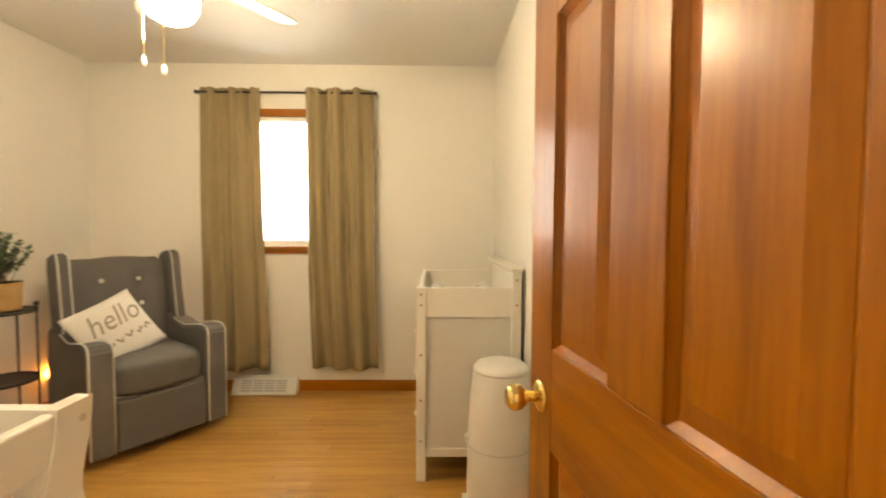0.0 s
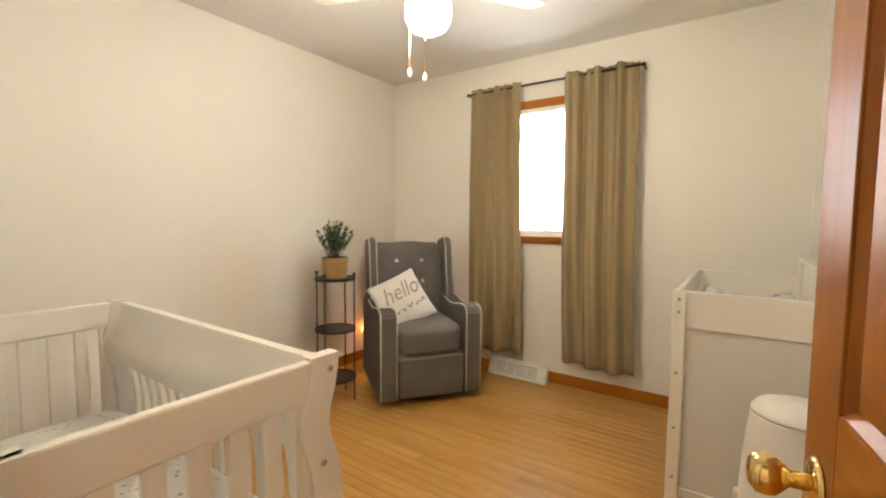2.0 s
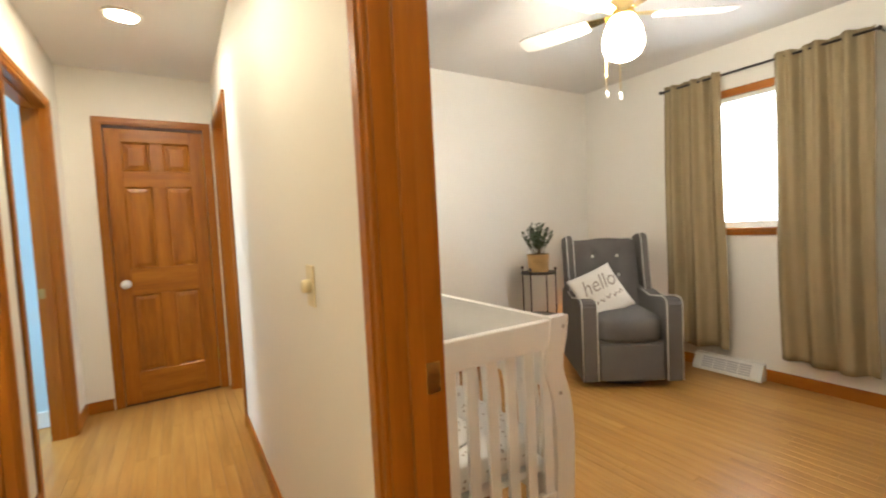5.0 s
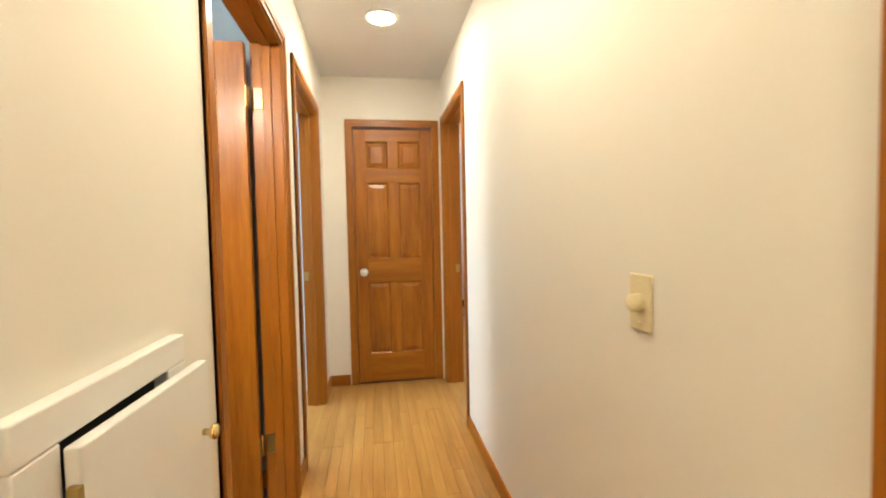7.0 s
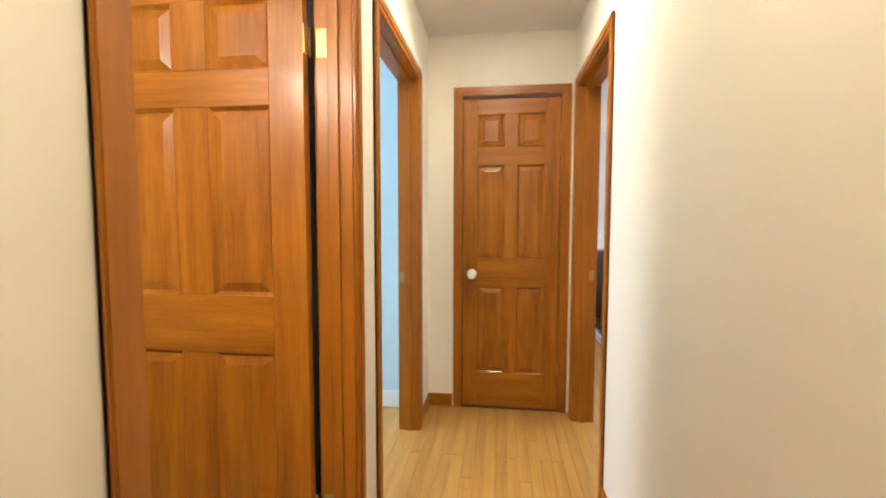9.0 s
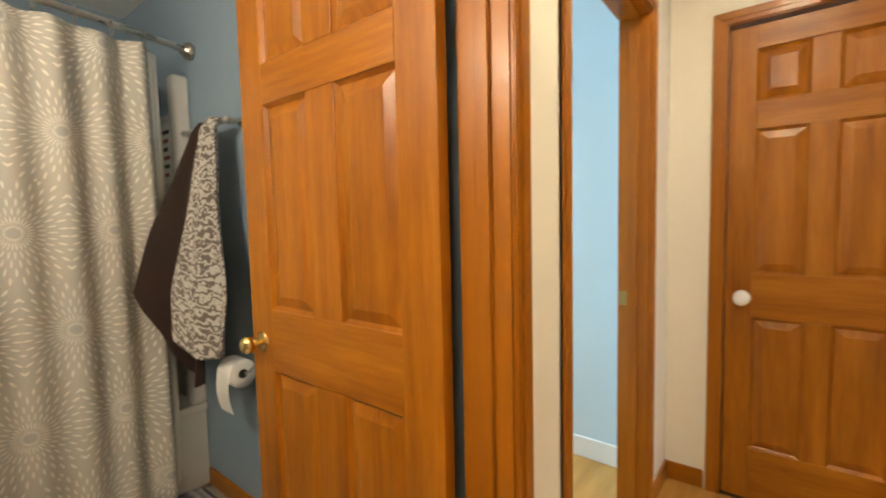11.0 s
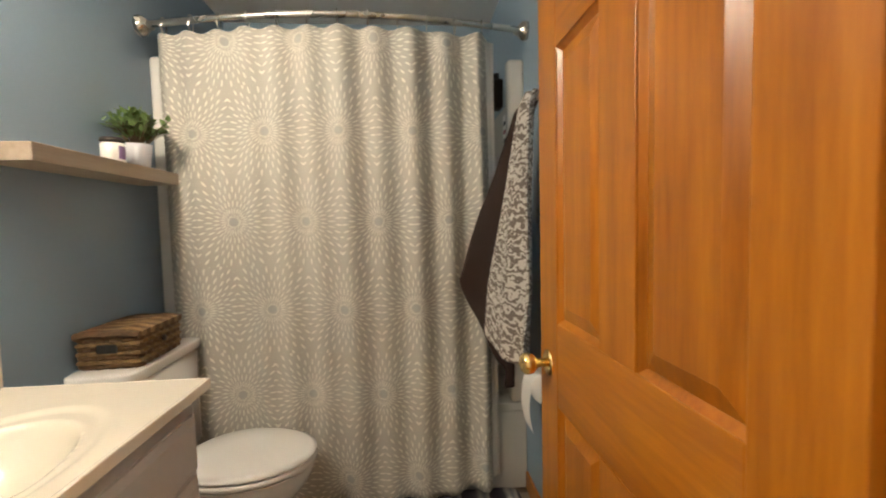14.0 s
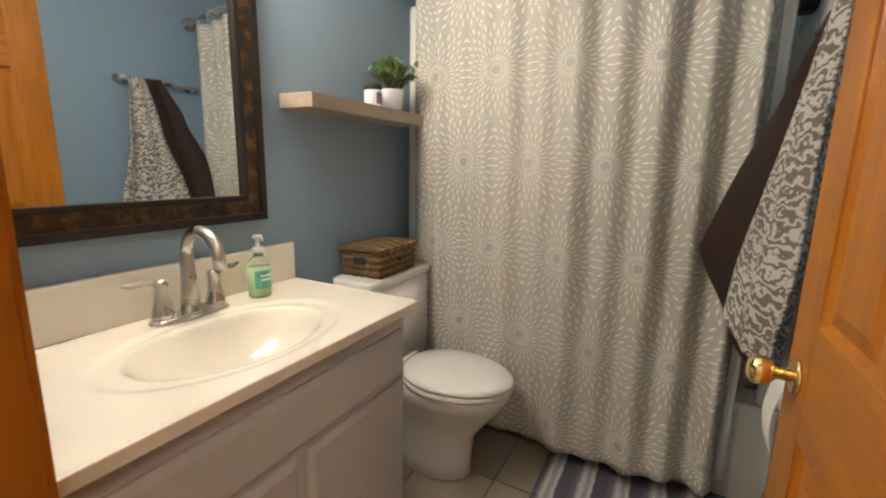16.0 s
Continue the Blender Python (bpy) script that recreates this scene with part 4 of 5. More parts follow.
for yy, sg in ((CY1, 1), (CY0 + 0.05, -1)):
    if sg > 0:
        for x0, x1 in ((CX0, CX0 + 0.035), (CX1 - 0.035, CX1)):
            part("post", plain_bm(x0, x1, 0.0, 0.872, yy, sg, 0.085), WHITE, crib)
        part("back_panel", plain_bm(CX0 + 0.035, CX1 - 0.035, 0.60, 0.858, yy - 0.02, sg, 0.03), WHITE, crib)
        part("lower_rail", plain_bm(CX0 + 0.035, CX1 - 0.035, 0.16, 0.25, yy - 0.02, sg, 0.03), WHITE, crib)
        for i in range(15):
            x = CX0 + 0.075 + i * (CX1 - CX0 - 0.15) / 14
            part("slat", plain_bm(x - 0.018, x + 0.018, 0.24, 0.61, yy - 0.028, sg, 0.014), WHITE, crib)
    else:
        for x0, x1 in ((CX0, CX0 + 0.045), (CX1 - 0.045, CX1)):
            part("post", plain_bm(x0, x1, 0.0, 0.865, CY0 + 0.02, sg, 0.085), WHITE, crib)
        part("front_rail", box(CX0 + 0.045, CX1 - 0.045, CY0 + 0.01, CY0 + 0.045, 0.77, 0.85, 0.006), WHITE, crib)
        part("front_rail", box(CX0 + 0.045, CX1 - 0.045, CY0 + 0.012, CY0 + 0.042, 0.16, 0.25, 0.004), WHITE, crib)
        for i in range(13):
            x = CX0 + 0.10 + i * (CX1 - CX0 - 0.20) / 12
            part("slat", box(x - 0.02, x + 0.02, CY0 + 0.02, CY0 + 0.034, 0.245, 0.775, 0.003), WHITE, crib)
for x in (CX0 + 0.018, CX1 - 0.018):
    part("end_rail", box(x - 0.014, x + 0.014, CY0 + 0.06, CY1 - 0.02, 0.765, 0.865, 0.006), WHITE, crib)
    part("end_rail", box(x - 0.013, x + 0.013, CY0 + 0.06, CY1 - 0.06, 0.16, 0.25, 0.004), WHITE, crib)
    for i in range(7):
        y = CY0 + 0.115 + i * (CY1 - CY0 - 0.22) / 6
        part("slat", box(x - 0.008, x + 0.008, y - 0.021, y + 0.021, 0.245, 0.77, 0.003), WHITE, crib)
for x in (CX1 + 0.0005, CX1 - 0.036):
    for z in (0.835, 0.60):
        part("bolt", lathe([(0.008, 0), (0.008, 0.002), (0.002, 0.003)], 14), NICKEL, crib, "", False, pose(CX1, CY1 - 0.03 - (0.835 - z) * 0.1, z, 0, 90))
    break
part("mattress_support", box(CX0 + 0.045, CX1 - 0.045, CY0 + 0.06, CY1 - 0.075, 0.315, 0.34), WHITE, crib)
mat_ob = thing("crib_mattress", "white crib mattress with small brown dotted sheet", "mattress", pose((CX0 + CX1) / 2, (CY0 + CY1) / 2 - 0.01, 0.3975))
part("fitted_sheet", cushion((CX1 - CX0) / 2 - 0.05, (CY1 - CY0) / 2 - 0.075, 0.057, 9, 24), SHEET, mat_ob, "", True)
for i, (x, y, r) in enumerate(((0.36, -0.06, 20), (0.22, 0.12, -35))):
    part("blanket_fold", cushion(0.15, 0.10, 0.018, 3, 12, 0.02), SHEET, mat_ob, "", True, pose(x, y, 0.074, 6, 4, r))

# changing table
GX0, GX1, GY0, GY1, GZ = 0.20, 0.70, 2.39, 3.33, 0.945
chg = thing("changing_table", "white wooden changing table dresser with raised tray", "changing table")
for x0, x1 in ((GX0, GX0 + 0.045), (GX1 - 0.045, GX1)):
    for y0, y1 in ((GY0, GY0 + 0.045), (GY1 - 0.045, GY1)):
        back_leg = x0 > 0.5
        part("post", box(x0, x1, y0, y1, 0, GZ + (0.075 if back_leg else 0.0), 0.003), WHITE, chg)
for y0, y1 in ((GY0 + 0.006, GY0 + 0.026), (GY1 - 0.026, GY1 - 0.006)):
    part("tray_side", box(GX0 + 0.045, GX1 - 0.045, y0, y1, GZ - 0.145, GZ - 0.002, 0.003), WHITE, chg)
    part("side_panel", box(GX0 + 0.045, GX1 - 0.045, y0 + 0.008, y1 - 0.004, 0.16, GZ - 0.145), PANELG, chg, "pale grey side panel")
    part("lower_rail", box(GX0 + 0.045, GX1 - 0.045, y0, y1, 0.12, 0.16, 0.003), WHITE, chg)
part("tray_front", box(GX0 + 0.008, GX0 + 0.026, GY0 + 0.045, GY1 - 0.045, GZ - 0.10, GZ - 0.002, 0.003), WHITE, chg)
part("tray_back", box(GX1 - 0.03, GX1 - 0.01, GY0 + 0.045, GY1 - 0.045, GZ - 0.145, GZ + 0.055, 0.003), WHITE, chg)
part("back_cap", box(GX1 - 0.05, GX1 + 0.005, GY0 - 0.008, GY1 + 0.008, GZ + 0.075, GZ + 0.092, 0.004), WHITE, chg)
part("tray_floor", box(GX0 + 0.026, GX1 - 0.03, GY0 + 0.026, GY1 - 0.026, GZ - 0.16, GZ - 0.146), WHITE, chg)
part("back_board", box(GX1 - 0.02, GX1 - 0.012, GY0 + 0.045, GY1 - 0.045, 0.12, GZ - 0.147), WHITE, chg)
for k, (z0, z1) in enumerate(((0.14, 0.35), (0.36, 0.57), (0.58, 0.78))):
    dr = part("drawer", box(GX0 + 0.004, GX0 + 0.024, GY0 + 0.05, GY1 - 0.05, z0, z1, 0.004), WHITE, chg)
    for y in (GY0 + 0.22, GY1 - 0.22):
        part("knob", lathe([(0.006, 0), (0.006, 0.008), (0.014, 0.014), (0.014, 0.02), (0.004, 0.024)], 18), WHITE, dr, "white knob", True, pose(GX0 + 0.004, y, (z0 + z1) / 2, 0, -90))
for x, zz in ((GX0 + 0.022, (0.20, 0.40, 0.62, 0.86, 0.91)), (GX1 - 0.022, (0.86, 0.98))):
    for z in zz:
        part("bolt", lathe([(0.006, 0), (0.006, 0.0015), (0.001, 0.002)], 12), OLDBRASS, chg, "", False, pose(x, GY0, z, 90))
pad = thing("changing_pad", "grey and white patterned contoured changing pad in the tray", "changing pad", pose(0.45, (GY0 + GY1) / 2, GZ - 0.145))


def pad_f(u, v):
    x, y = (u - 0.5) * 2, (v - 0.5) * 2
    e = max(abs(y) ** 6, abs(x) ** 8)
    z = 0.05 + 0.075 * abs(x) ** 2.2
    return (x * 0.195, y * 0.40, z * (1 - 0.9 * e))


part("cover", sheet(30, 30, pad_f), PADM, pad, "", True)
part("base", box(-0.19, 0.19, -0.395, 0.395, 0.001, 0.012), PADM, pad)

pail = thing("diaper_pail", "tall white plastic diaper pail with domed lid", "diaper pail", pose(0.578, 2.215, 0))
part("body", lathe([(0.142, 0.0), (0.147, 0.012), (0.145, 0.20), (0.144, 0.30), (0.136, 0.46), (0.122, 0.60), (0.121, 0.607)], 48), WHITEPL, pail, "", True)
part("seam", lathe([(0.1455, 0.288), (0.1465, 0.290), (0.1465, 0.294), (0.1455, 0.296)], 48), PANELG, pail, "", True)
part("lid", lathe([(0.122, 0.6085), (0.121, 0.618), (0.108, 0.635), (0.07, 0.648), (0.01, 0.653)], 48), WHITEPL, pail, "domed lid", True)
part("pedal", box(-0.165, -0.125, -0.035, 0.035, 0.012, 0.035, 0.006), WHITEPL, pail)
part("latch", box(-0.155, -0.135, -0.02, 0.02, 0.285, 0.32, 0.005), WHITEPL, pail)

# ceiling fan
FX, FY = -0.64, 1.915
fan = thing("ceiling_fan", "white five-blade ceiling fan with lit glass globe and pull chains", "ceiling fan", pose(FX, FY, 0))
part("canopy", lathe([(0.075, TOP - 0.0005), (0.07, TOP - 0.03), (0.03, TOP - 0.05), (0.018, TOP - 0.055)], 32), WHITEPL, fan, "", True)
part("motor", lathe([(0.02, 2.366), (0.09, 2.35), (0.12, 2.325), (0.122, 2.245), (0.10, 2.225), (0.05, 2.22)], 40), WHITEPL, fan, "white motor housing", True)
part("fitter", lathe([(0.045, 2.221), (0.052, 2.20), (0.052, 2.15), (0.06, 2.135), (0.055, 2.125)], 36), BRASS, fan, "polished brass light fitter", True)
part("globe", lathe([(0.05, 2.13), (0.062, 2.112), (0.080, 2.075), (0.09, 2.03), (0.088, 1.99), (0.070, 1.957), (0.04, 1.94), (0.005, 1.935)], 40), FAN_GLASS, fan, "glowing frosted glass globe", True)
for k in range(5):
    ang = radians(57 + 72 * k)
    blade_m = Matrix.Rotation(ang, 4, "Z") @ Matrix.Translation((0, 0, 2.138)) @ Matrix.Rotation(radians(11), 4, "X")
    outline = [(0.16, -0.045), (0.25, -0.058), (0.47, -0.066), (0.505, -0.05), (0.515, 0.0), (0.505, 0.05), (0.47, 0.066), (0.25, 0.058), (0.16, 0.045)]
    bl = part("blade", prism(outline, -0.003, 0.003, "z"), WHITEP, fan, "white fan blade", False, blade_m)
    part("blade_bracket", prism([(0.05, -0.015), (0.19, -0.035), (0.23, 0.0), (0.19, 0.035), (0.05, 0.015)], 0.0035, 0.008, "z"), BRASS, bl, "brass blade bracket")
for x, y, z in ((-0.11, 0.02, 1.80), (-0.075, 0.078, 1.79)):
    ch = part("pull_chain", tube([(x * 0.5, y * 0.5, 2.155), (x * 0.9, y * 0.9, 2.14), (x, y, 2.08), (x, y, z + 0.03)], 0.0022, 6), BRASS, fan, "thin brass pull chain")
    part("pull", lathe([(0.003, z + 0.03), (0.008, z + 0.02), (0.009, z), (0.004, z - 0.008)], 14), WHITEPL, ch, "white pull", True, pose(x, y, 0))

# ---- bathroom things ----
VX, VY0, VY1, VZ = -0.845, -1.505, -0.652, 0.846
van = thing("vanity_cabinet", "grey painted bathroom vanity cabinet with raised panel doors", "vanity")
for row, nm in zip(((VX + 0.03, BE - 0.001, VY0 + 0.015, VY0 + 0.033, 0.0, VZ - 0.027), (VX + 0.03, BE - 0.001, VY1 - 0.018, VY1, 0.0, VZ - 0.027), (VX + 0.09, VX + 0.11, VY0 + 0.033, VY1 - 0.018, 0.0, 0.10),
                    (VX + 0.034, BE - 0.001, VY0 + 0.033, VY1 - 0.018, 0.10, 0.118), (VX + 0.03, VX + 0.048, VY0 + 0.033, VY1 - 0.018, 0.118, VZ - 0.027)), ("side_panel", "side_panel", "plinth", "floor_panel", "face_frame")):
    part(nm, box(*row), GREYCAB, van)


def flat_front(y0, y1, z0, z1, x):
    bm = bmesh.new()
    rings = []
    for inset, d in ((0, 0), (0, 0.008), (0.014, 0.017), (0.016, 0.018)):
        rings.append([bm.verts.new((x - d, p[0], p[1])) for p in ((y0 + inset, z0 + inset), (y1 - inset, z0 + inset), (y1 - inset, z1 - inset), (y0 + inset, z1 - inset))])
    for p, q in zip(rings, rings[1:]):
        for i in range(4):
            bm.faces.new((p[i], p[(i + 1) % 4], q[(i + 1) % 4], q[i]))
    bm.faces.new(rings[-1])
    bm.faces.new(list(reversed(rings[0])))
    return bm


vm = (VY0 + VY1) / 2
part("false_front", flat_front(VY0 + 0.03, VY1 - 0.03, 0.63, 0.77, VX + 0.0295), GREYCAB, van)
part("door", flat_front(VY0 + 0.03, vm - 0.015, 0.13, 0.615, VX + 0.0295), GREYCAB, van)
part("door", flat_front(vm + 0.015, VY1 - 0.03, 0.13, 0.615, VX + 0.0295), GREYCAB, van)

# one-piece basin top: a grid that dips into an oval bowl
SBX, SBY = -0.625, -1.085
top = thing("sink_counter", "cream cultured marble counter with moulded oval basin", "sink")


def top_f(u, v):
    x, y = VX + (BE - VX) * u, VY0 - 0.01 + (VY1 - VY0 + 0.01) * v
    d = math.hypot((x - SBX) / 0.15, (y - SBY) / 0.225)
    z = VZ
    if d < 1.0:
        z -= 0.115 * (1 - d ** 2.6)
    rim = math.hypot((x - SBX) / 0.185, (y - SBY) / 0.29)
    if rim < 1.0:
        z -= 0.005 * min(1, (1 - rim) * 12)
    return (x, y, z)


tb = sheet(70, 120, top_f)
part("surface", tb, MARBLE, top, "", True)
part("front_edge", box(VX - 0.006, VX + 0.004, VY0 - 0.012, VY1, VZ - 0.026, VZ + 0.0015, 0.003), MARBLE, top)
part("side_edge", box(VX + 0.004, BE - 0.001, VY0 - 0.013, VY0 - 0.006, VZ - 0.026, VZ + 0.0015, 0.003), MARBLE, top)
part("backsplash", box(BE - 0.024, BE - 0.0005, VY0 - 0.01, VY1, VZ + 0.0, VZ + 0.125, 0.004), MARBLE, top)
part("drain", lathe([(0.021, 0.0), (0.021, 0.003), (0.014, 0.005), (0.003, 0.005)], 24), NICKEL, top, "brushed nickel drain", True, pose(SBX, SBY, VZ - 0.117))
fau = thing("faucet", "brushed nickel gooseneck faucet with two lever handles", "faucet", pose(-0.420, -1.110, VZ + 0.0005) @ Matrix.Scale(1.16, 4))
bm = cushion(0.028, 0.085, 0.014, 3.5, 14)
for v in bm.verts:
    v.co.z = max(v.co.z, 0) + 0.0
part("base_plate", bm, NICKEL, fau, "", True)
part("spout", tube([(0, 0, 0.01), (0, 0, 0.06), (0, 0, 0.13)] + [(-0.055 + 0.055 * math.cos(radians(a)), 0, 0.135 + 0.055 * math.sin(radians(a))) for a in range(0, 171, 15)] + [(-0.112, 0, 0.115)], [0.021, 0.017, 0.0135] + [0.0125] * 12 + [0.0135], 16), NICKEL, fau, "arched spout", True)
for s in (-1, 1):
    h = part("handle", lathe([(0.022, 0.008), (0.021, 0.02), (0.013, 0.055), (0.012, 0.075), (0.015, 0.082), (0.010, 0.09), (0.002, 0.092)], 24), NICKEL, fau, "", True, pose(0, s * 0.058, 0))
    part("lever", tube([(0, 0, 0.084), (0.004, s * 0.025, 0.091), (0.006, s * 0.055, 0.089), (0.006, s * 0.07, 0.094)], [0.006, 0.007, 0.006, 0.003], 10), NICKEL, h, "", True)

soap = thing("soap_bottle", "clear pump bottle with green hand soap on the vanity", "soap bottle", pose(-0.432, -1.310, VZ + 0.0012))
part("bottle", lathe([(0.028, 0.0), (0.031, 0.006), (0.031, 0.09), (0.027, 0.108), (0.014, 0.12), (0.013, 0.13)], 28, 1.0, 1.05), SOAPCLR, soap, "", True).visible_shadow = False
part("soap", lathe([(0.026, 0.003), (0.0285, 0.008), (0.0285, 0.085), (0.005, 0.0855)], 28, 1.0, 1.05), SOAPGEL, soap, "green soap", True)
lb = sheet(14, 4, lambda u, v: ((0.0316) * math.cos(radians(120 + 130 * u)), 0.0332 * math.sin(radians(120 + 130 * u)), 0.028 + 0.052 * v))
part("label", lb, surface("green_blue_label", (0.10, 0.42, 0.30), 0.4, 0.5, 60, 40, 0.0), soap, "green and blue label")
for k in range(2):
    sb = sheet(8, 1, lambda u, v: ((0.0322) * math.cos(radians(150 + 60 * u)), 0.0338 * math.sin(radians(150 + 60 * u)), 0.052 + 0.012 * k + 0.005 * v))
    part("label_bar", sb, WHITEPL, soap)
pump = part("pump", lathe([(0.014, 0.13), (0.016, 0.132), (0.016, 0.145), (0.006, 0.148), (0.005, 0.168), (0.013, 0.172), (0.012, 0.18), (0.002, 0.181)], 20), WHITEPL, soap, "white pump head", True)
part("nozzle", tube([(0, 0, 0.175), (-0.03, 0.01, 0.176), (-0.036, 0.012, 0.170)], 0.0042, 8), WHITEPL, pump, "", True)

# mirror
MY0, MY1, MZ0, MZ1, FW = -1.410, -0.665, 1.06, 1.86, 0.075
mir = thing("wall_mirror", "wall mirror in a dark bronze frame above the vanity", "mirror")
part("glass", box(BE - 0.012, BE - 0.008, MY0 + FW - 0.01, MY1 - FW + 0.01, MZ0 + FW - 0.01, MZ1 - FW + 0.01), MIRROR, mir, "silvered mirror glass")
for lo, hi, t in ((0.0, 0.022, 0.030), (0.022, 0.060, 0.022), (0.060, FW, 0.027)):
    material = DARKMET if t != 0.022 else FRAMEM
    for q in (((MY0 + lo, MZ0 + lo), (MY1 - lo, MZ0 + lo), (MY1 - hi, MZ0 + hi), (MY0 + hi, MZ0 + hi)), ((MY0 + lo, MZ1 - lo), (MY1 - lo, MZ1 - lo), (MY1 - hi, MZ1 - hi), (MY0 + hi, MZ1 - hi)),
              ((MY0 + lo, MZ0 + lo), (MY0 + hi, MZ0 + hi), (MY0 + hi, MZ1 - hi), (MY0 + lo, MZ1 - lo)), ((MY1 - lo, MZ0 + lo), (MY1 - hi, MZ0 + hi), (MY1 - hi, MZ1 - hi), (MY1 - lo, MZ1 - lo))):
        part("frame", prism(q, BE - t, BE - 0.0005, "x", 0.002), material, mir)

# lit bar over the mirror
bar = thing("vanity_light", "brushed nickel vanity light with two lit glass shades", "wall lamp", pose(BE, -1.10, 2.08))
part("back_plate", box(-0.022, -0.0005, -0.22, 0.22, -0.05, 0.05, 0.006), NICKEL, bar)
for y in (-0.13, 0.13):
    part("shade", lathe([(0.025, 0.03), (0.05, 0.0), (0.062, -0.06), (0.06, -0.075), (0.01, -0.08)], 28), BATH_GLASS, bar, "glowing glass shade", True, pose(-0.10, y, 0))
    part("arm", tube([(-0.02, y, 0.0), (-0.06, y, 0.035), (-0.10, y, 0.032)], 0.008, 8), NICKEL, bar, "", True)

# floating shelf and what stands on it
solid("floating_shelf", box(-0.476, BE - 0.0005, -2.165, -1.50, 1.402, 1.448, 0.002), SHELFW, "grey-washed wooden floating shelf on the wall", "shelf")
jar = thing("candle_jar", "small white jar with purple label and dark lid", "jar", pose(-0.425, -1.87, 1.4505))
part("body", lathe([(0.030, 0), (0.033, 0.004), (0.033, 0.055), (0.028, 0.062)], 28), WHITEPL, jar, "", True)
part("label", sheet(12, 2, lambda u, v: (0.0336 * math.cos(radians(150 + 100 * u)), 0.0336 * math.sin(radians(150 + 100 * u)), 0.008 + 0.042 * v)), surface("purple_label", (0.22, 0.12, 0.30), 0.5, 0.2), jar, "purple label")
part("lid", lathe([(0.033, 0.0625), (0.034, 0.065), (0.034, 0.076), (0.004, 0.077)], 28), DARKMET, jar, "dark lid", True)
pot2 = lathe([(0.034, 0), (0.038, 0.004), (0.045, 0.075), (0.046, 0.08), (0.042, 0.08), (0.040, 0.068)], 28)
plant("potted_plant", "small leafy green plant in a grey pot on the shelf", pose(-0.422, -2.005, 1.4505), pot2, GREYWALL, "pale grey pot", 85, 0.12, 0.105, 0.032, LEAFB, 0.08, 11, 0.036)

# toilet
TY = -1.925
toi = thing("toilet", "white porcelain toilet with closed lid", "toilet", pose(0.070, TY, 0))
part("tank", prism([(-0.60, -0.20), (-0.59, -0.215), (-0.42, -0.215), (-0.42, 0.215), (-0.59, 0.215), (-0.60, 0.20)], 0.39, 0.765, "z", 0.012), PORC, toi, "", True)
lid = cushion(0.105, 0.235, 0.02, 7, 18)
part("tank_lid", lid, PORC, toi, "", True, pose(-0.512, 0, 0.786))
part("flush_lever", tube([(-0.605, 0.16, 0.68), (-0.62, 0.16, 0.68), (-0.625, 0.10, 0.672)], 0.006, 8), NICKEL, toi, "chrome lever", True)


def oval(cx, rx_f, rx_b, ry, z, n=48):
    return [(cx + (rx_f if math.cos(6.2832 * i / n) < 0 else rx_b) * math.cos(6.2832 * i / n), ry * math.sin(6.2832 * i / n), z) for i in range(n)]


def loft(rings):
    bm = bmesh.new()
    vs = [[bm.verts.new(p) for p in r] for r in rings]
    for p, q in zip(vs, vs[1:]):
        for i in range(len(p)):
            j = (i + 1) % len(p)
            bm.faces.new((p[i], p[j], q[j], q[i]))
    bm.faces.new(list(reversed(vs[0])))
    bm.faces.new(vs[-1])
    return bm


part("bowl", loft([oval(-0.78, 0.15, 0.22, 0.105, 0.0), oval(-0.78, 0.145, 0.22, 0.10, 0.06), oval(-0.80, 0.14, 0.22, 0.10, 0.18), oval(-0.82, 0.19, 0.24, 0.13, 0.27), oval(-0.83, 0.235, 0.26, 0.17, 0.34), oval(-0.83, 0.25, 0.26, 0.18, 0.385), oval(-0.83, 0.245, 0.25, 0.175, 0.393)]), PORC, toi, "", True)
part("seat", loft([oval(-0.83, 0.25, 0.20, 0.182, 0.394), oval(-0.83, 0.258, 0.205, 0.188, 0.400), oval(-0.83, 0.258, 0.205, 0.188, 0.412), oval(-0.83, 0.252, 0.20, 0.183, 0.417)]), PORC, toi, "white seat ring", True)
part("lid", loft([oval(-0.83, 0.25, 0.20, 0.182, 0.4185), oval(-0.83, 0.258, 0.205, 0.187, 0.424), oval(-0.83, 0.256, 0.205, 0.186, 0.434), oval(-0.83, 0.235, 0.185, 0.165, 0.443), oval(-0.83, 0.10, 0.08, 0.07, 0.447)]), PORC, toi, "closed white lid", True)
part("seat_hinge", box(-0.63, -0.605, -0.08, 0.08, 0.396, 0.436, 0.006), PORC, toi)


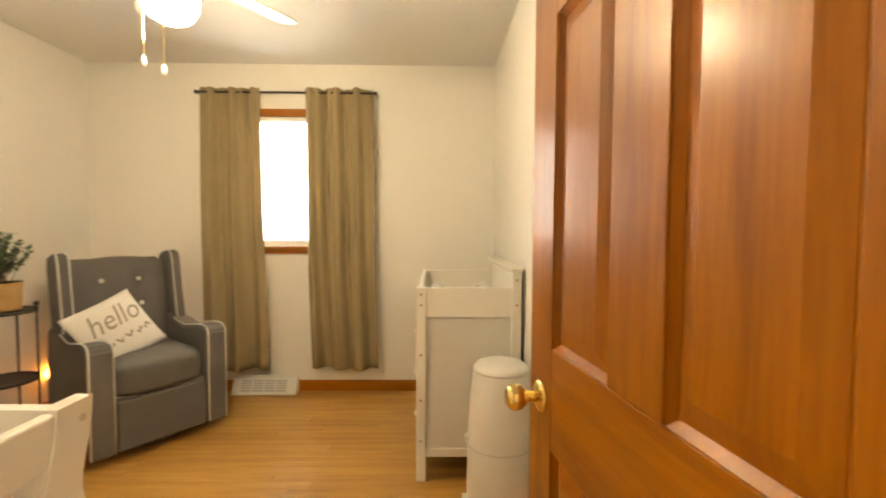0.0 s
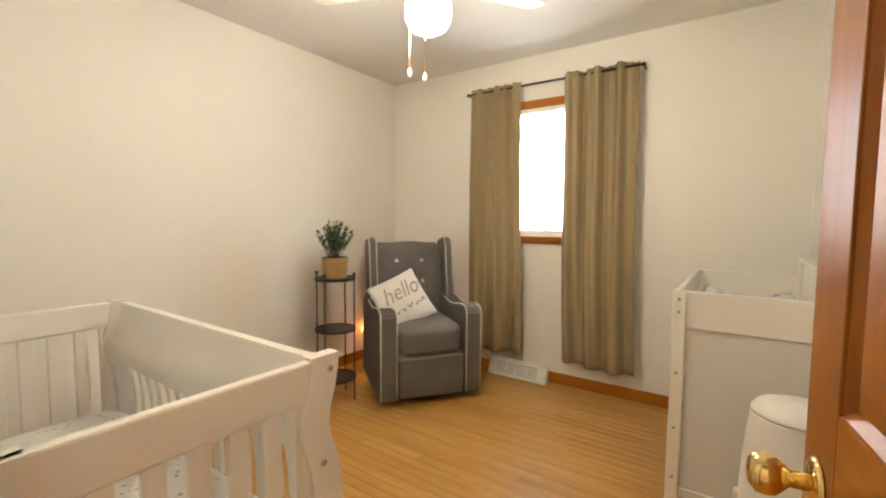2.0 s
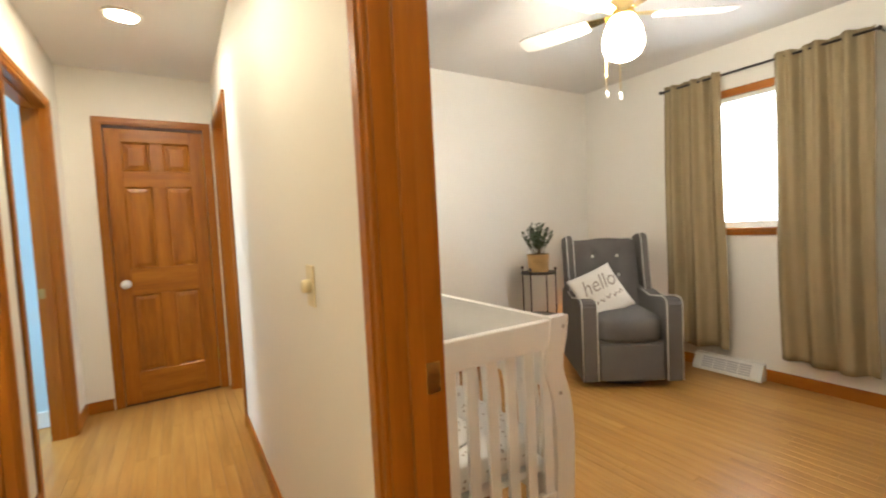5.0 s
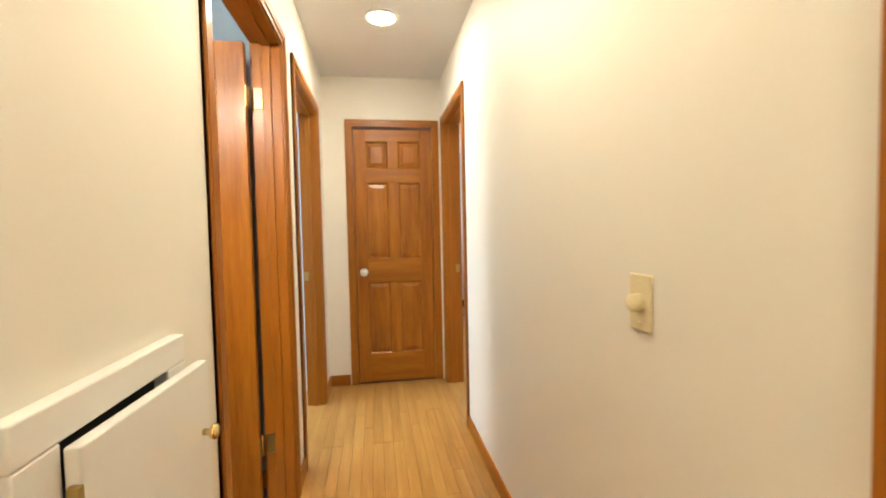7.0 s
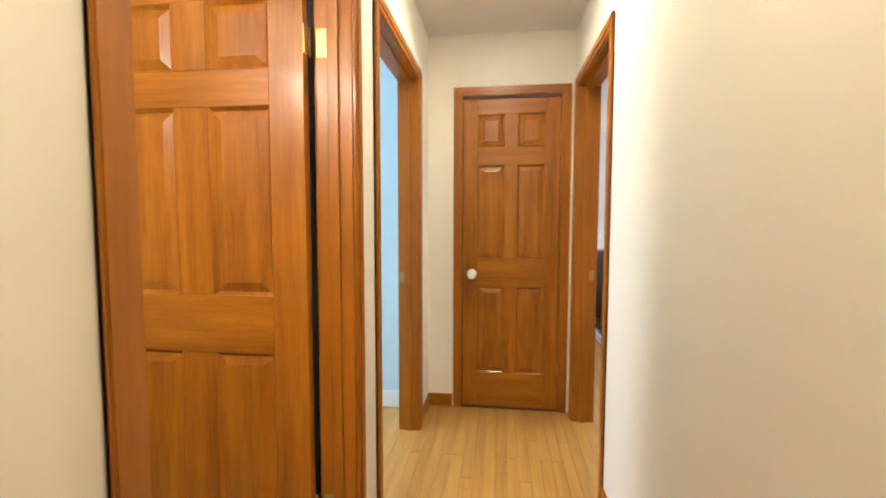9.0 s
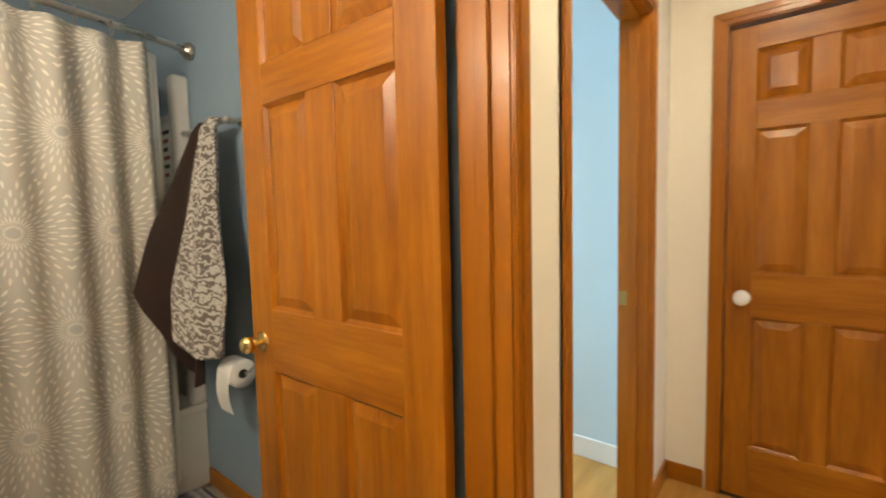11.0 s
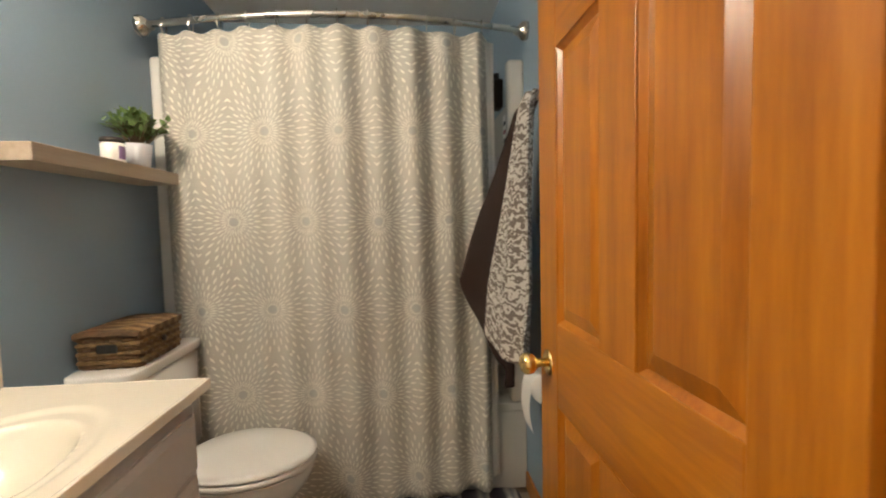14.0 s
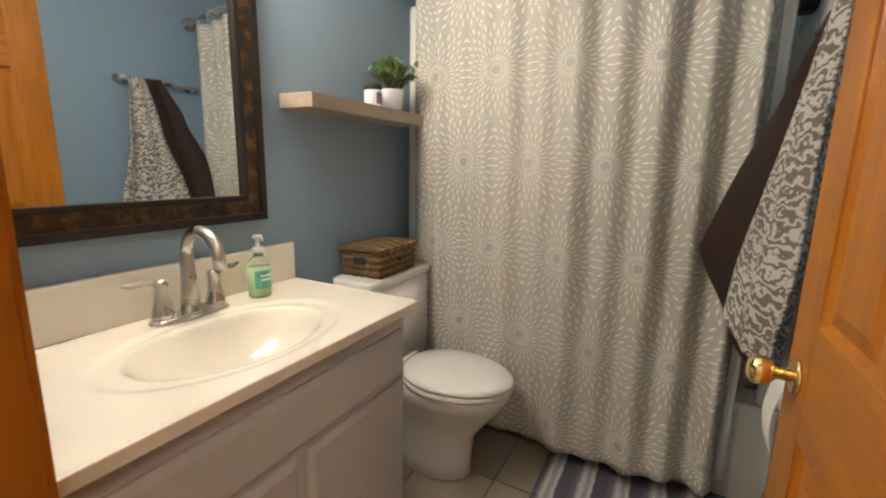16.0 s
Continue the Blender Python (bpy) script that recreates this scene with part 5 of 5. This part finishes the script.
def basket():
    root = thing("wicker_basket", "brown woven lidded basket on the toilet tank", "basket", pose(-0.440, TY + 0.04, 0.8065, 0, 0, 2))
    w, d, h = 0.085, 0.125, 0.125
    for k in range(7):
        z0 = 0.002 + k * 0.0135
        rnd = random.Random(k)
        bm = bmesh.new()
        pts = []
        for (ax, ay), (bx, by) in (((-w, -d), (w, -d)), ((w, -d), (w, d)), ((w, d), (-w, d)), ((-w, d), (-w, -d))):
            n = max(4, int(math.hypot(bx - ax, by - ay) / 0.018))
            nx, ny = (by - ay), -(bx - ax)
            ln = math.hypot(nx, ny)
            for i in range(n):
                o = 0.0035 * (1 if (i + k) % 2 else -1)
                pts.append((ax + (bx - ax) * i / n + nx / ln * o, ay + (by - ay) * i / n + ny / ln * o, z0 + 0.006 + rnd.uniform(-0.0008, 0.0008)))
        pts.append(pts[0])
        part("strand", tube(pts, 0.0075, 6, bm=bm), (SEAGR, SEAGRL)[k % 2], root)
    part("lining", box(-w + 0.006, w - 0.006, -d + 0.006, d - 0.006, 0.0, 0.092), SEAGR, root)
    for k in range(11):
        y = -d - 0.003 + k * (2 * d + 0.006) / 10
        part("lid_strand", tube([(-w - 0.008, y, 0.103), (-w * 0.5, y, 0.110 + 0.003 * (k % 2)), (0, y, 0.108), (w * 0.5, y, 0.110 - 0.002 * (k % 2)), (w + 0.008, y, 0.103)], 0.0125, 6), (SEAGR, SEAGRL)[k % 2], root)
    # the handle hole is only a black block, its shade put into the colour
    part("handle_hole", box(-0.03, 0.03, d + 0.004, d + 0.0115, 0.05, 0.078, 0.004), BLACK, root, "black block painted as the shaded handle opening")
    part("clasp", lathe([(0.010, 0), (0.010, 0.006), (0.002, 0.008)], 14), DARKMET, root, "dark toggle clasp", True, pose(-w - 0.010, 0, 0.06, 0, -90))


basket()

# tub, surround, shower curtain
TF = -2.277
tub = thing("bathtub", "white acrylic bathtub with moulded wall surround", "bathtub")
part("apron", box(BW + 0.001, BE - 0.001, TF - 0.04, TF, 0.0, 0.37, 0.008), ACRYL, tub)
part("rim", boxes((BW + 0.001, BE - 0.001, TF - 0.09, TF + 0.012, 0.372, 0.41), (BW + 0.001, BE - 0.001, BS + 0.001, BS + 0.07, 0.372, 0.41), (BW + 0.001, BW + 0.09, BS + 0.07, TF - 0.09, 0.372, 0.41), (BE - 0.09, BE - 0.001, BS + 0.07, TF - 0.09, 0.372, 0.41), bevel=0.006), ACRYL, tub)
part("basin", boxes((BW + 0.06, BE - 0.06, BS + 0.05, TF - 0.07, 0.04, 0.07), (BW + 0.06, BW + 0.09, BS + 0.05, TF - 0.07, 0.07, 0.371), (BE - 0.09, BE - 0.06, BS + 0.05, TF - 0.07, 0.07, 0.371)), ACRYL, tub)
for x0, x1, xf in ((BW + 0.001, BW + 0.045, BW + 0.075), (BE - 0.045, BE - 0.001, BE - 0.075)):
    part("surround_side", box(x0, x1, BS + 0.02, TF - 0.02, 0.411, 1.78, 0.006), ACRYL, tub)
    a0, a1 = sorted((x0 if x0 < -1 else x1, xf))
    part("surround_post", box(a0, a1, TF - 0.045, TF + 0.02, 0.411, 1.935, 0.018, seg=3), ACRYL, tub)
part("surround_back", box(BW + 0.046, BE - 0.046, BS + 0.001, BS + 0.03, 0.411, 1.78, 0.006), ACRYL, tub)
part("corner_shelf", box(BW + 0.046, BW + 0.16, BS + 0.031, BS + 0.13, 0.78, 0.80, 0.008), ACRYL, tub)
part("soap_ledge", box(BW + 0.046, BW + 0.11, TF - 0.36, TF - 0.06, 0.62, 0.66, 0.012, seg=3), ACRYL, tub)

RZ, RY0 = 2.03, -2.21
crod = thing("shower_curtain_rod", "curved brushed nickel shower curtain rod", "curtain rod")


def rod_y(x):
    f = (x - BW) / (BE - BW)
    return RY0 + 0.12 * math.sin(math.pi * min(1, max(0, f)))


part("bar", tube([(BW + 0.02 + (BE - BW - 0.04) * i / 28, rod_y(BW + 0.02 + (BE - BW - 0.04) * i / 28), RZ) for i in range(29)], 0.0125, 12), NICKEL, crod, "", True)
for x, s in ((BW, 1), (BE, -1)):
    part("flange", lathe([(0.038, 0.0005), (0.040, 0.008), (0.036, 0.022), (0.024, 0.036), (0.017, 0.042), (0.016, 0.055)], 28), NICKEL, crod, "", True, pose(x, RY0, RZ, 0, 90 * s))
CXA, CXB, CZ0, CZ1 = -0.415, -1.715, 0.10, 1.985
rnd = random.Random(5)
PH = [rnd.uniform(0, 6.28) for _ in range(6)]


def shower_f(u, v):
    x = CXA + (CXB - CXA) * u
    tail = max(0.0, (u - 0.86) / 0.14)
    a = (0.012 + 0.006 * math.sin(3.1 * u + PH[0])) * (1 + 0.5 * v) + 0.022 * tail
    w = math.sin(2 * math.pi * 11 * u + 1.1 * math.sin(1.7 * v + PH[1]) + 2.0 * math.sin(4.5 * u))
    w2 = math.sin(2 * math.pi * 4.3 * u + PH[2] + 1.3 * v)
    sag = 0.004 * math.cos(2 * math.pi * 11 * u) if v > 0.97 else 0.0
    y = rod_y(x) * (0.25 + 0.75 * v ** 0.5) + (RY0 + 0.085) * (1 - 0.25 - 0.75 * v ** 0.5) + a * w + 0.013 * w2 * (1 - 0.5 * v)
    return (x + 0.03 * (1 - v) * (u - 0.4), y, CZ0 + (CZ1 - CZ0) * v + sag + (1 - v) * 0.014 * math.sin(7 * u + PH[3]))


shc = thing("shower_curtain", "grey shower curtain printed with cream dandelion bursts", "shower curtain")
thick(part("cloth", sheet(260, 60, shower_f, lambda u, v: (1.30 * u + 0.015, 1.885 * v + 0.07)), BURST, shc, "", True), 0.0015)
ln = part("liner", sheet(40, 20, lambda u, v: (CXB + 0.06 - 0.085 * u, RY0 + 0.015 + 0.008 * math.sin(12 * u), CZ0 + 0.02 + (CZ1 - CZ0 - 0.03) * v)), WHITEPL, shc, "white liner edge", True)
thick(ln, 0.001)
for i in range(12):
    x = CXA + (CXB - CXA) * (i + 0.25) / 11.5
    part("ring", tube([(x, rod_y(x) + 0.021 * math.cos(radians(a)), RZ - 0.012 + 0.032 * math.sin(radians(a))) for a in range(0, 361, 30)], 0.002, 6), NICKEL, shc, "metal curtain ring")

# things in the shower
caddy = thing("shower_bottle", "dark shampoo bottle on the surround ledge", "bottle", pose(BW + 0.075, -2.50, 1.7805))
part("body", box(-0.028, 0.028, -0.04, 0.04, 0, 0.14, 0.012, seg=3), DARKMET, caddy)
part("cap", lathe([(0.016, 0.14), (0.017, 0.143), (0.016, 0.17), (0.003, 0.171)], 18), DARKMET, caddy, "", True)
sign = thing("surround_label", "small paper label with coloured bars on the surround", "label", pose(BW + 0.0455, -2.42, 1.60))
part("card", box(0, 0.002, -0.06, 0.06, -0.14, 0.14), WHITEPL, sign)
for k in range(6):
    part("bar", box(0.0022, 0.0032, -0.045, 0.03 - 0.012 * (k % 3), 0.10 - 0.04 * k - 0.009, 0.10 - 0.04 * k + 0.009), surface("label_bar_ink", ((0.05, 0.05, 0.06), (0.35, 0.08, 0.12))[k % 2], 0.6), sign)

# towels on the bar
BX, BZ = BW + 0.065, 1.655
tbar = thing("towel_bar", "brushed nickel towel bar on the blue wall", "towel bar")
part("bar", tube([(BX, -1.775, BZ), (BX, -2.19, BZ)], 0.0085, 12), NICKEL, tbar, "", True)
for y in (-1.79, -2.175):
    part("post", lathe([(0.022, 0.0005), (0.023, 0.006), (0.013, 0.02), (0.012, 0.06), (0.015, 0.07), (0.003, 0.078)], 24), NICKEL, tbar, "", True, pose(BW, y, BZ, 0, 90))


def outline_at(rows, d):
    """Where the two edges of a hanging cloth run, d from 0 at the bar to 1 at the hem."""
    for (d0, a0, b0), (d1, a1, b1) in zip(rows, rows[1:]):
        if d <= d1:
            f = (d - d0) / (d1 - d0)
            f = f * f * (3 - 2 * f)
            return a0 + (a1 - a0) * f, b0 + (b1 - b0) * f
    return rows[-1][1:]


def towel(name, label, material, rows, hem, x_off, seed, drift, flare):
    """A towel gathered over the bar and spreading below; hem: heights of its two lower corners and of the middle."""
    r = random.Random(seed)
    p = [r.uniform(0, 6.28) for _ in range(3)]

    def f(u, v):
        d = 1 - v
        yl, yr = outline_at(rows, d)
        zb = hem[0] * (1 - u) ** 2 + 2 * hem[2] * u * (1 - u) + hem[1] * u * u
        fold = 0.030 * math.sin(6.5 * u + p[0] + 1.7 * d) * (0.35 + 0.65 * d) + 0.011 * math.sin(15 * u + p[1] + 2 * d)
        over = 0.018 * (1 - min(1, d * 20))
        return (BX + x_off + fold - over + drift * d * (1.6 - 0.6 * d) + flare * (1 - u) * d, yl + (yr - yl) * u, BZ + 0.012 - (BZ + 0.012 - zb) * d)
    ob = solid(name, sheet(44, 70, f, lambda u, v: (0.5 * u, 1.0 * v)), material, label, "towel", smooth=True, group="towels on the bar")
    return thick(ob, 0.007)


towel("towel", "dark brown terry towel hanging from the towel bar", BROWNT, [(0, -1.98, -1.85), (0.3, -2.04, -1.88), (0.66, -2.10, -1.90), (1.0, -2.08, -1.92)], (1.00, 0.62, 0.54), 0.030, 2, 0.03, 0.158)
towel("towel", "grey towel with cream scroll pattern hanging from the bar", DAMASK, [(0, -1.885, -1.80), (0.3, -1.92, -1.77), (0.8, -2.00, -1.68), (1.0, -1.94, -1.71)], (0.86, 0.80, 0.66), 0.050, 6, 0.04, 0.07)

tp = thing("toilet_paper_holder", "metal holder with a white toilet paper roll", "toilet paper", pose(BW, -1.80, 0.675))
part("plate", box(0.0005, 0.012, -0.02, 0.14, 0.055, 0.085, 0.004), NICKEL, tp)
part("arm", tube([(0.01, 0.12, 0.065), (0.045, 0.12, 0.06), (0.075, 0.105, 0.02), (0.075, 0.06, 0.0)], 0.006, 8), NICKEL, tp, "", True)
roll = part("roll", lathe([(0.019, -0.05), (0.054, -0.05), (0.055, -0.047), (0.055, 0.047), (0.054, 0.05), (0.019, 0.05)], 36), PAPER, tp, "white paper roll", True, pose(0.075, 0, 0, 90))
# solid black plug that paints the shade inside the hollow roll
part("core", lathe([(0.018, -0.0505), (0.018, 0.0508), (0.005, 0.0508)], 20), BLACK, roll)
thick(part("loose_end", sheet(4, 10, lambda u, v: (0.128 + 0.012 * math.sin(v * 3), -0.05 + 0.1 * u + 0.02 * v, 0.01 - 0.15 * v)), PAPER, tp), 0.0006)

rug = thing("bath_rug", "striped grey and navy bath rug beside the tub", "rug", pose(-1.475, -2.03, 0.0055))
part("mat", cushion(0.36, 0.23, 0.011, 10, 16), BATHRUG, rug, "", True, pose(0, 0, 0.010))

# ---- bedroom beyond ----
dres = thing("dresser", "dark stained wooden dresser with drawers in the bedroom", "dresser", pose(-5.95, 1.62, 0))
part("body", box(-0.22, 0.22, -0.45, 0.45, 0.06, 0.86, 0.004), DARKWOOD, dres)
part("top", box(-0.235, 0.235, -0.47, 0.47, 0.861, 0.885, 0.005), DARKWOOD, dres)
for y in (-0.42, 0.42):
    for x in (-0.19, 0.19):
        part("foot", box(x - 0.025, x + 0.025, y - 0.025, y + 0.025, 0, 0.06, 0.003), DARKWOOD, dres)
for k in range(3):
    dw = part("drawer", box(0.22, 0.236, -0.43, 0.43, 0.09 + 0.255 * k, 0.325 + 0.255 * k, 0.004), DARKWOOD, dres)
    for y in (-0.22, 0.22):
        part("knob", lathe([(0.006, 0), (0.013, 0.012), (0.003, 0.02)], 14), NICKEL, dw, "", True, pose(0.236, y, 0.21 + 0.255 * k, 0, 90))
tl = thing("table_lamp", "glass table lamp with a lit white drum shade", "table lamp", pose(-5.90, 1.58, 0.8855))
part("base", lathe([(0.07, 0), (0.07, 0.015), (0.03, 0.03)], 28), NICKEL, tl, "", True)
part("body", lathe([(0.03, 0.031), (0.075, 0.08), (0.09, 0.15), (0.07, 0.22), (0.03, 0.26), (0.018, 0.30)], 32), CRYSTAL, tl, "clear glass body", True)
part("stem", tube([(0, 0, 0.30), (0, 0, 0.36)], 0.008, 8), BRASS, tl)
part("shade", lathe([(0.235, 0.34), (0.225, 0.60), (0.22, 0.60), (0.23, 0.34)], 40), SHADE, tl, "glowing white drum shade", True)
drape("curtain", "dark curtain hanging on the bedroom wall", (1.40, 2.0), (1.40, 2.0), 0.25, 1.95, 0.0, 5, 0.03, 21, DARKCUR, Matrix.Translation((RW + 0.07, 0, 0)) @ Matrix.Rotation(radians(90), 4, "Z"))
solid("area_rug", cushion(0.75, 0.55, 0.008, 10, 12), BEDRUG, "black and white patterned rug on the bedroom floor", "rug", smooth=True, m=pose(-5.0, 1.5, 0.009))

# ---- floors, piece by piece ----
fl = structure("floor_wood", box(HW, HE, HS, HN, -0.06, -0.012), GAP, "honey oak strip floor in the hallway", "floor")
fn = structure("floor_nursery", boxes((NW, NE, HN, NN, -0.06, -0.012)), GAP, "honey oak strip floor in the nursery", "floor")
fb = structure("floor_bath", box(BW - 0.03, BE, BS, BN, -0.06, -0.012), GROUT, "beige square tile floor in the bathroom", "floor")
fs = structure("floor_side_rooms", boxes((SW - 0.05, BW - 0.06, SS, HS, -0.06, -0.012), (RW, NW - 0.05, HN, NN, -0.06, -0.012), (HW - 0.7, HW, HS, HN, -0.06, -0.012), (BD[0], BD[1], BN, HS, -0.06, -0.0125)), GAP, "oak strip floor of the rooms beyond", "floor")
STRIP = 0.0572
plank_meshes = {}


def plank_mesh(length):
    key = round(length, 2)
    if key not in plank_meshes:
        plank_meshes[key] = mesh_of("plank", box(0, key - 0.0008, 0, STRIP - 0.0008, -0.012, 0, 0.0012, seg=1), FLOOR)
    return plank_meshes[key]


def lay_strips(parent, x0, x1, y0, y1, seed, joined=False):
    r = random.Random(seed)
    bm = bmesh.new()
    y = y0
    while y < y1 - 0.01:
        x = x0
        length = r.choice((0.4, 0.6, 0.8, 1.0))
        while x < x1 - 0.005:
            length = min(length, x1 - x)
            if joined:
                box(x, x + length - 0.0008, y, min(y + STRIP - 0.0008, y1), -0.012, 0, bm=bm)
            else:
                ob = new("plank", plank_mesh(length))
                ob.parent, ob.location = parent, (x, y, r.uniform(-0.0004, 0.0))
            x += round(length, 2)
            length = r.choice((0.75, 0.95, 1.2, 1.45))
        y += STRIP
    if joined:
        part("planks", bm, FLOOR, parent)["kind"] = "stuff"


lay_strips(fl, HW, HE, HS, HN, 1)
lay_strips(fn, NW, NE, HN, NN, 2)
lay_strips(fs, SW, BW - 0.07, -2.0, HS, 3, True)
lay_strips(fs, -6.4, NW - 0.06, HN, 2.6, 4, True)
TS = (BE - BW) / 5
tile_me = mesh_of("tile", box(0, TS - 0.006, 0, TS - 0.006, -0.012, -0.001, 0.002, seg=1), TILE)
y = TF + 0.03
while y < HS:
    x = BW
    while x < BE - 0.05:
        ob = new("tile", tile_me)
        ob.parent, ob.location = fb, (x, min(y, BN - TS + 0.10), 0)
        x += TS
    y += TS
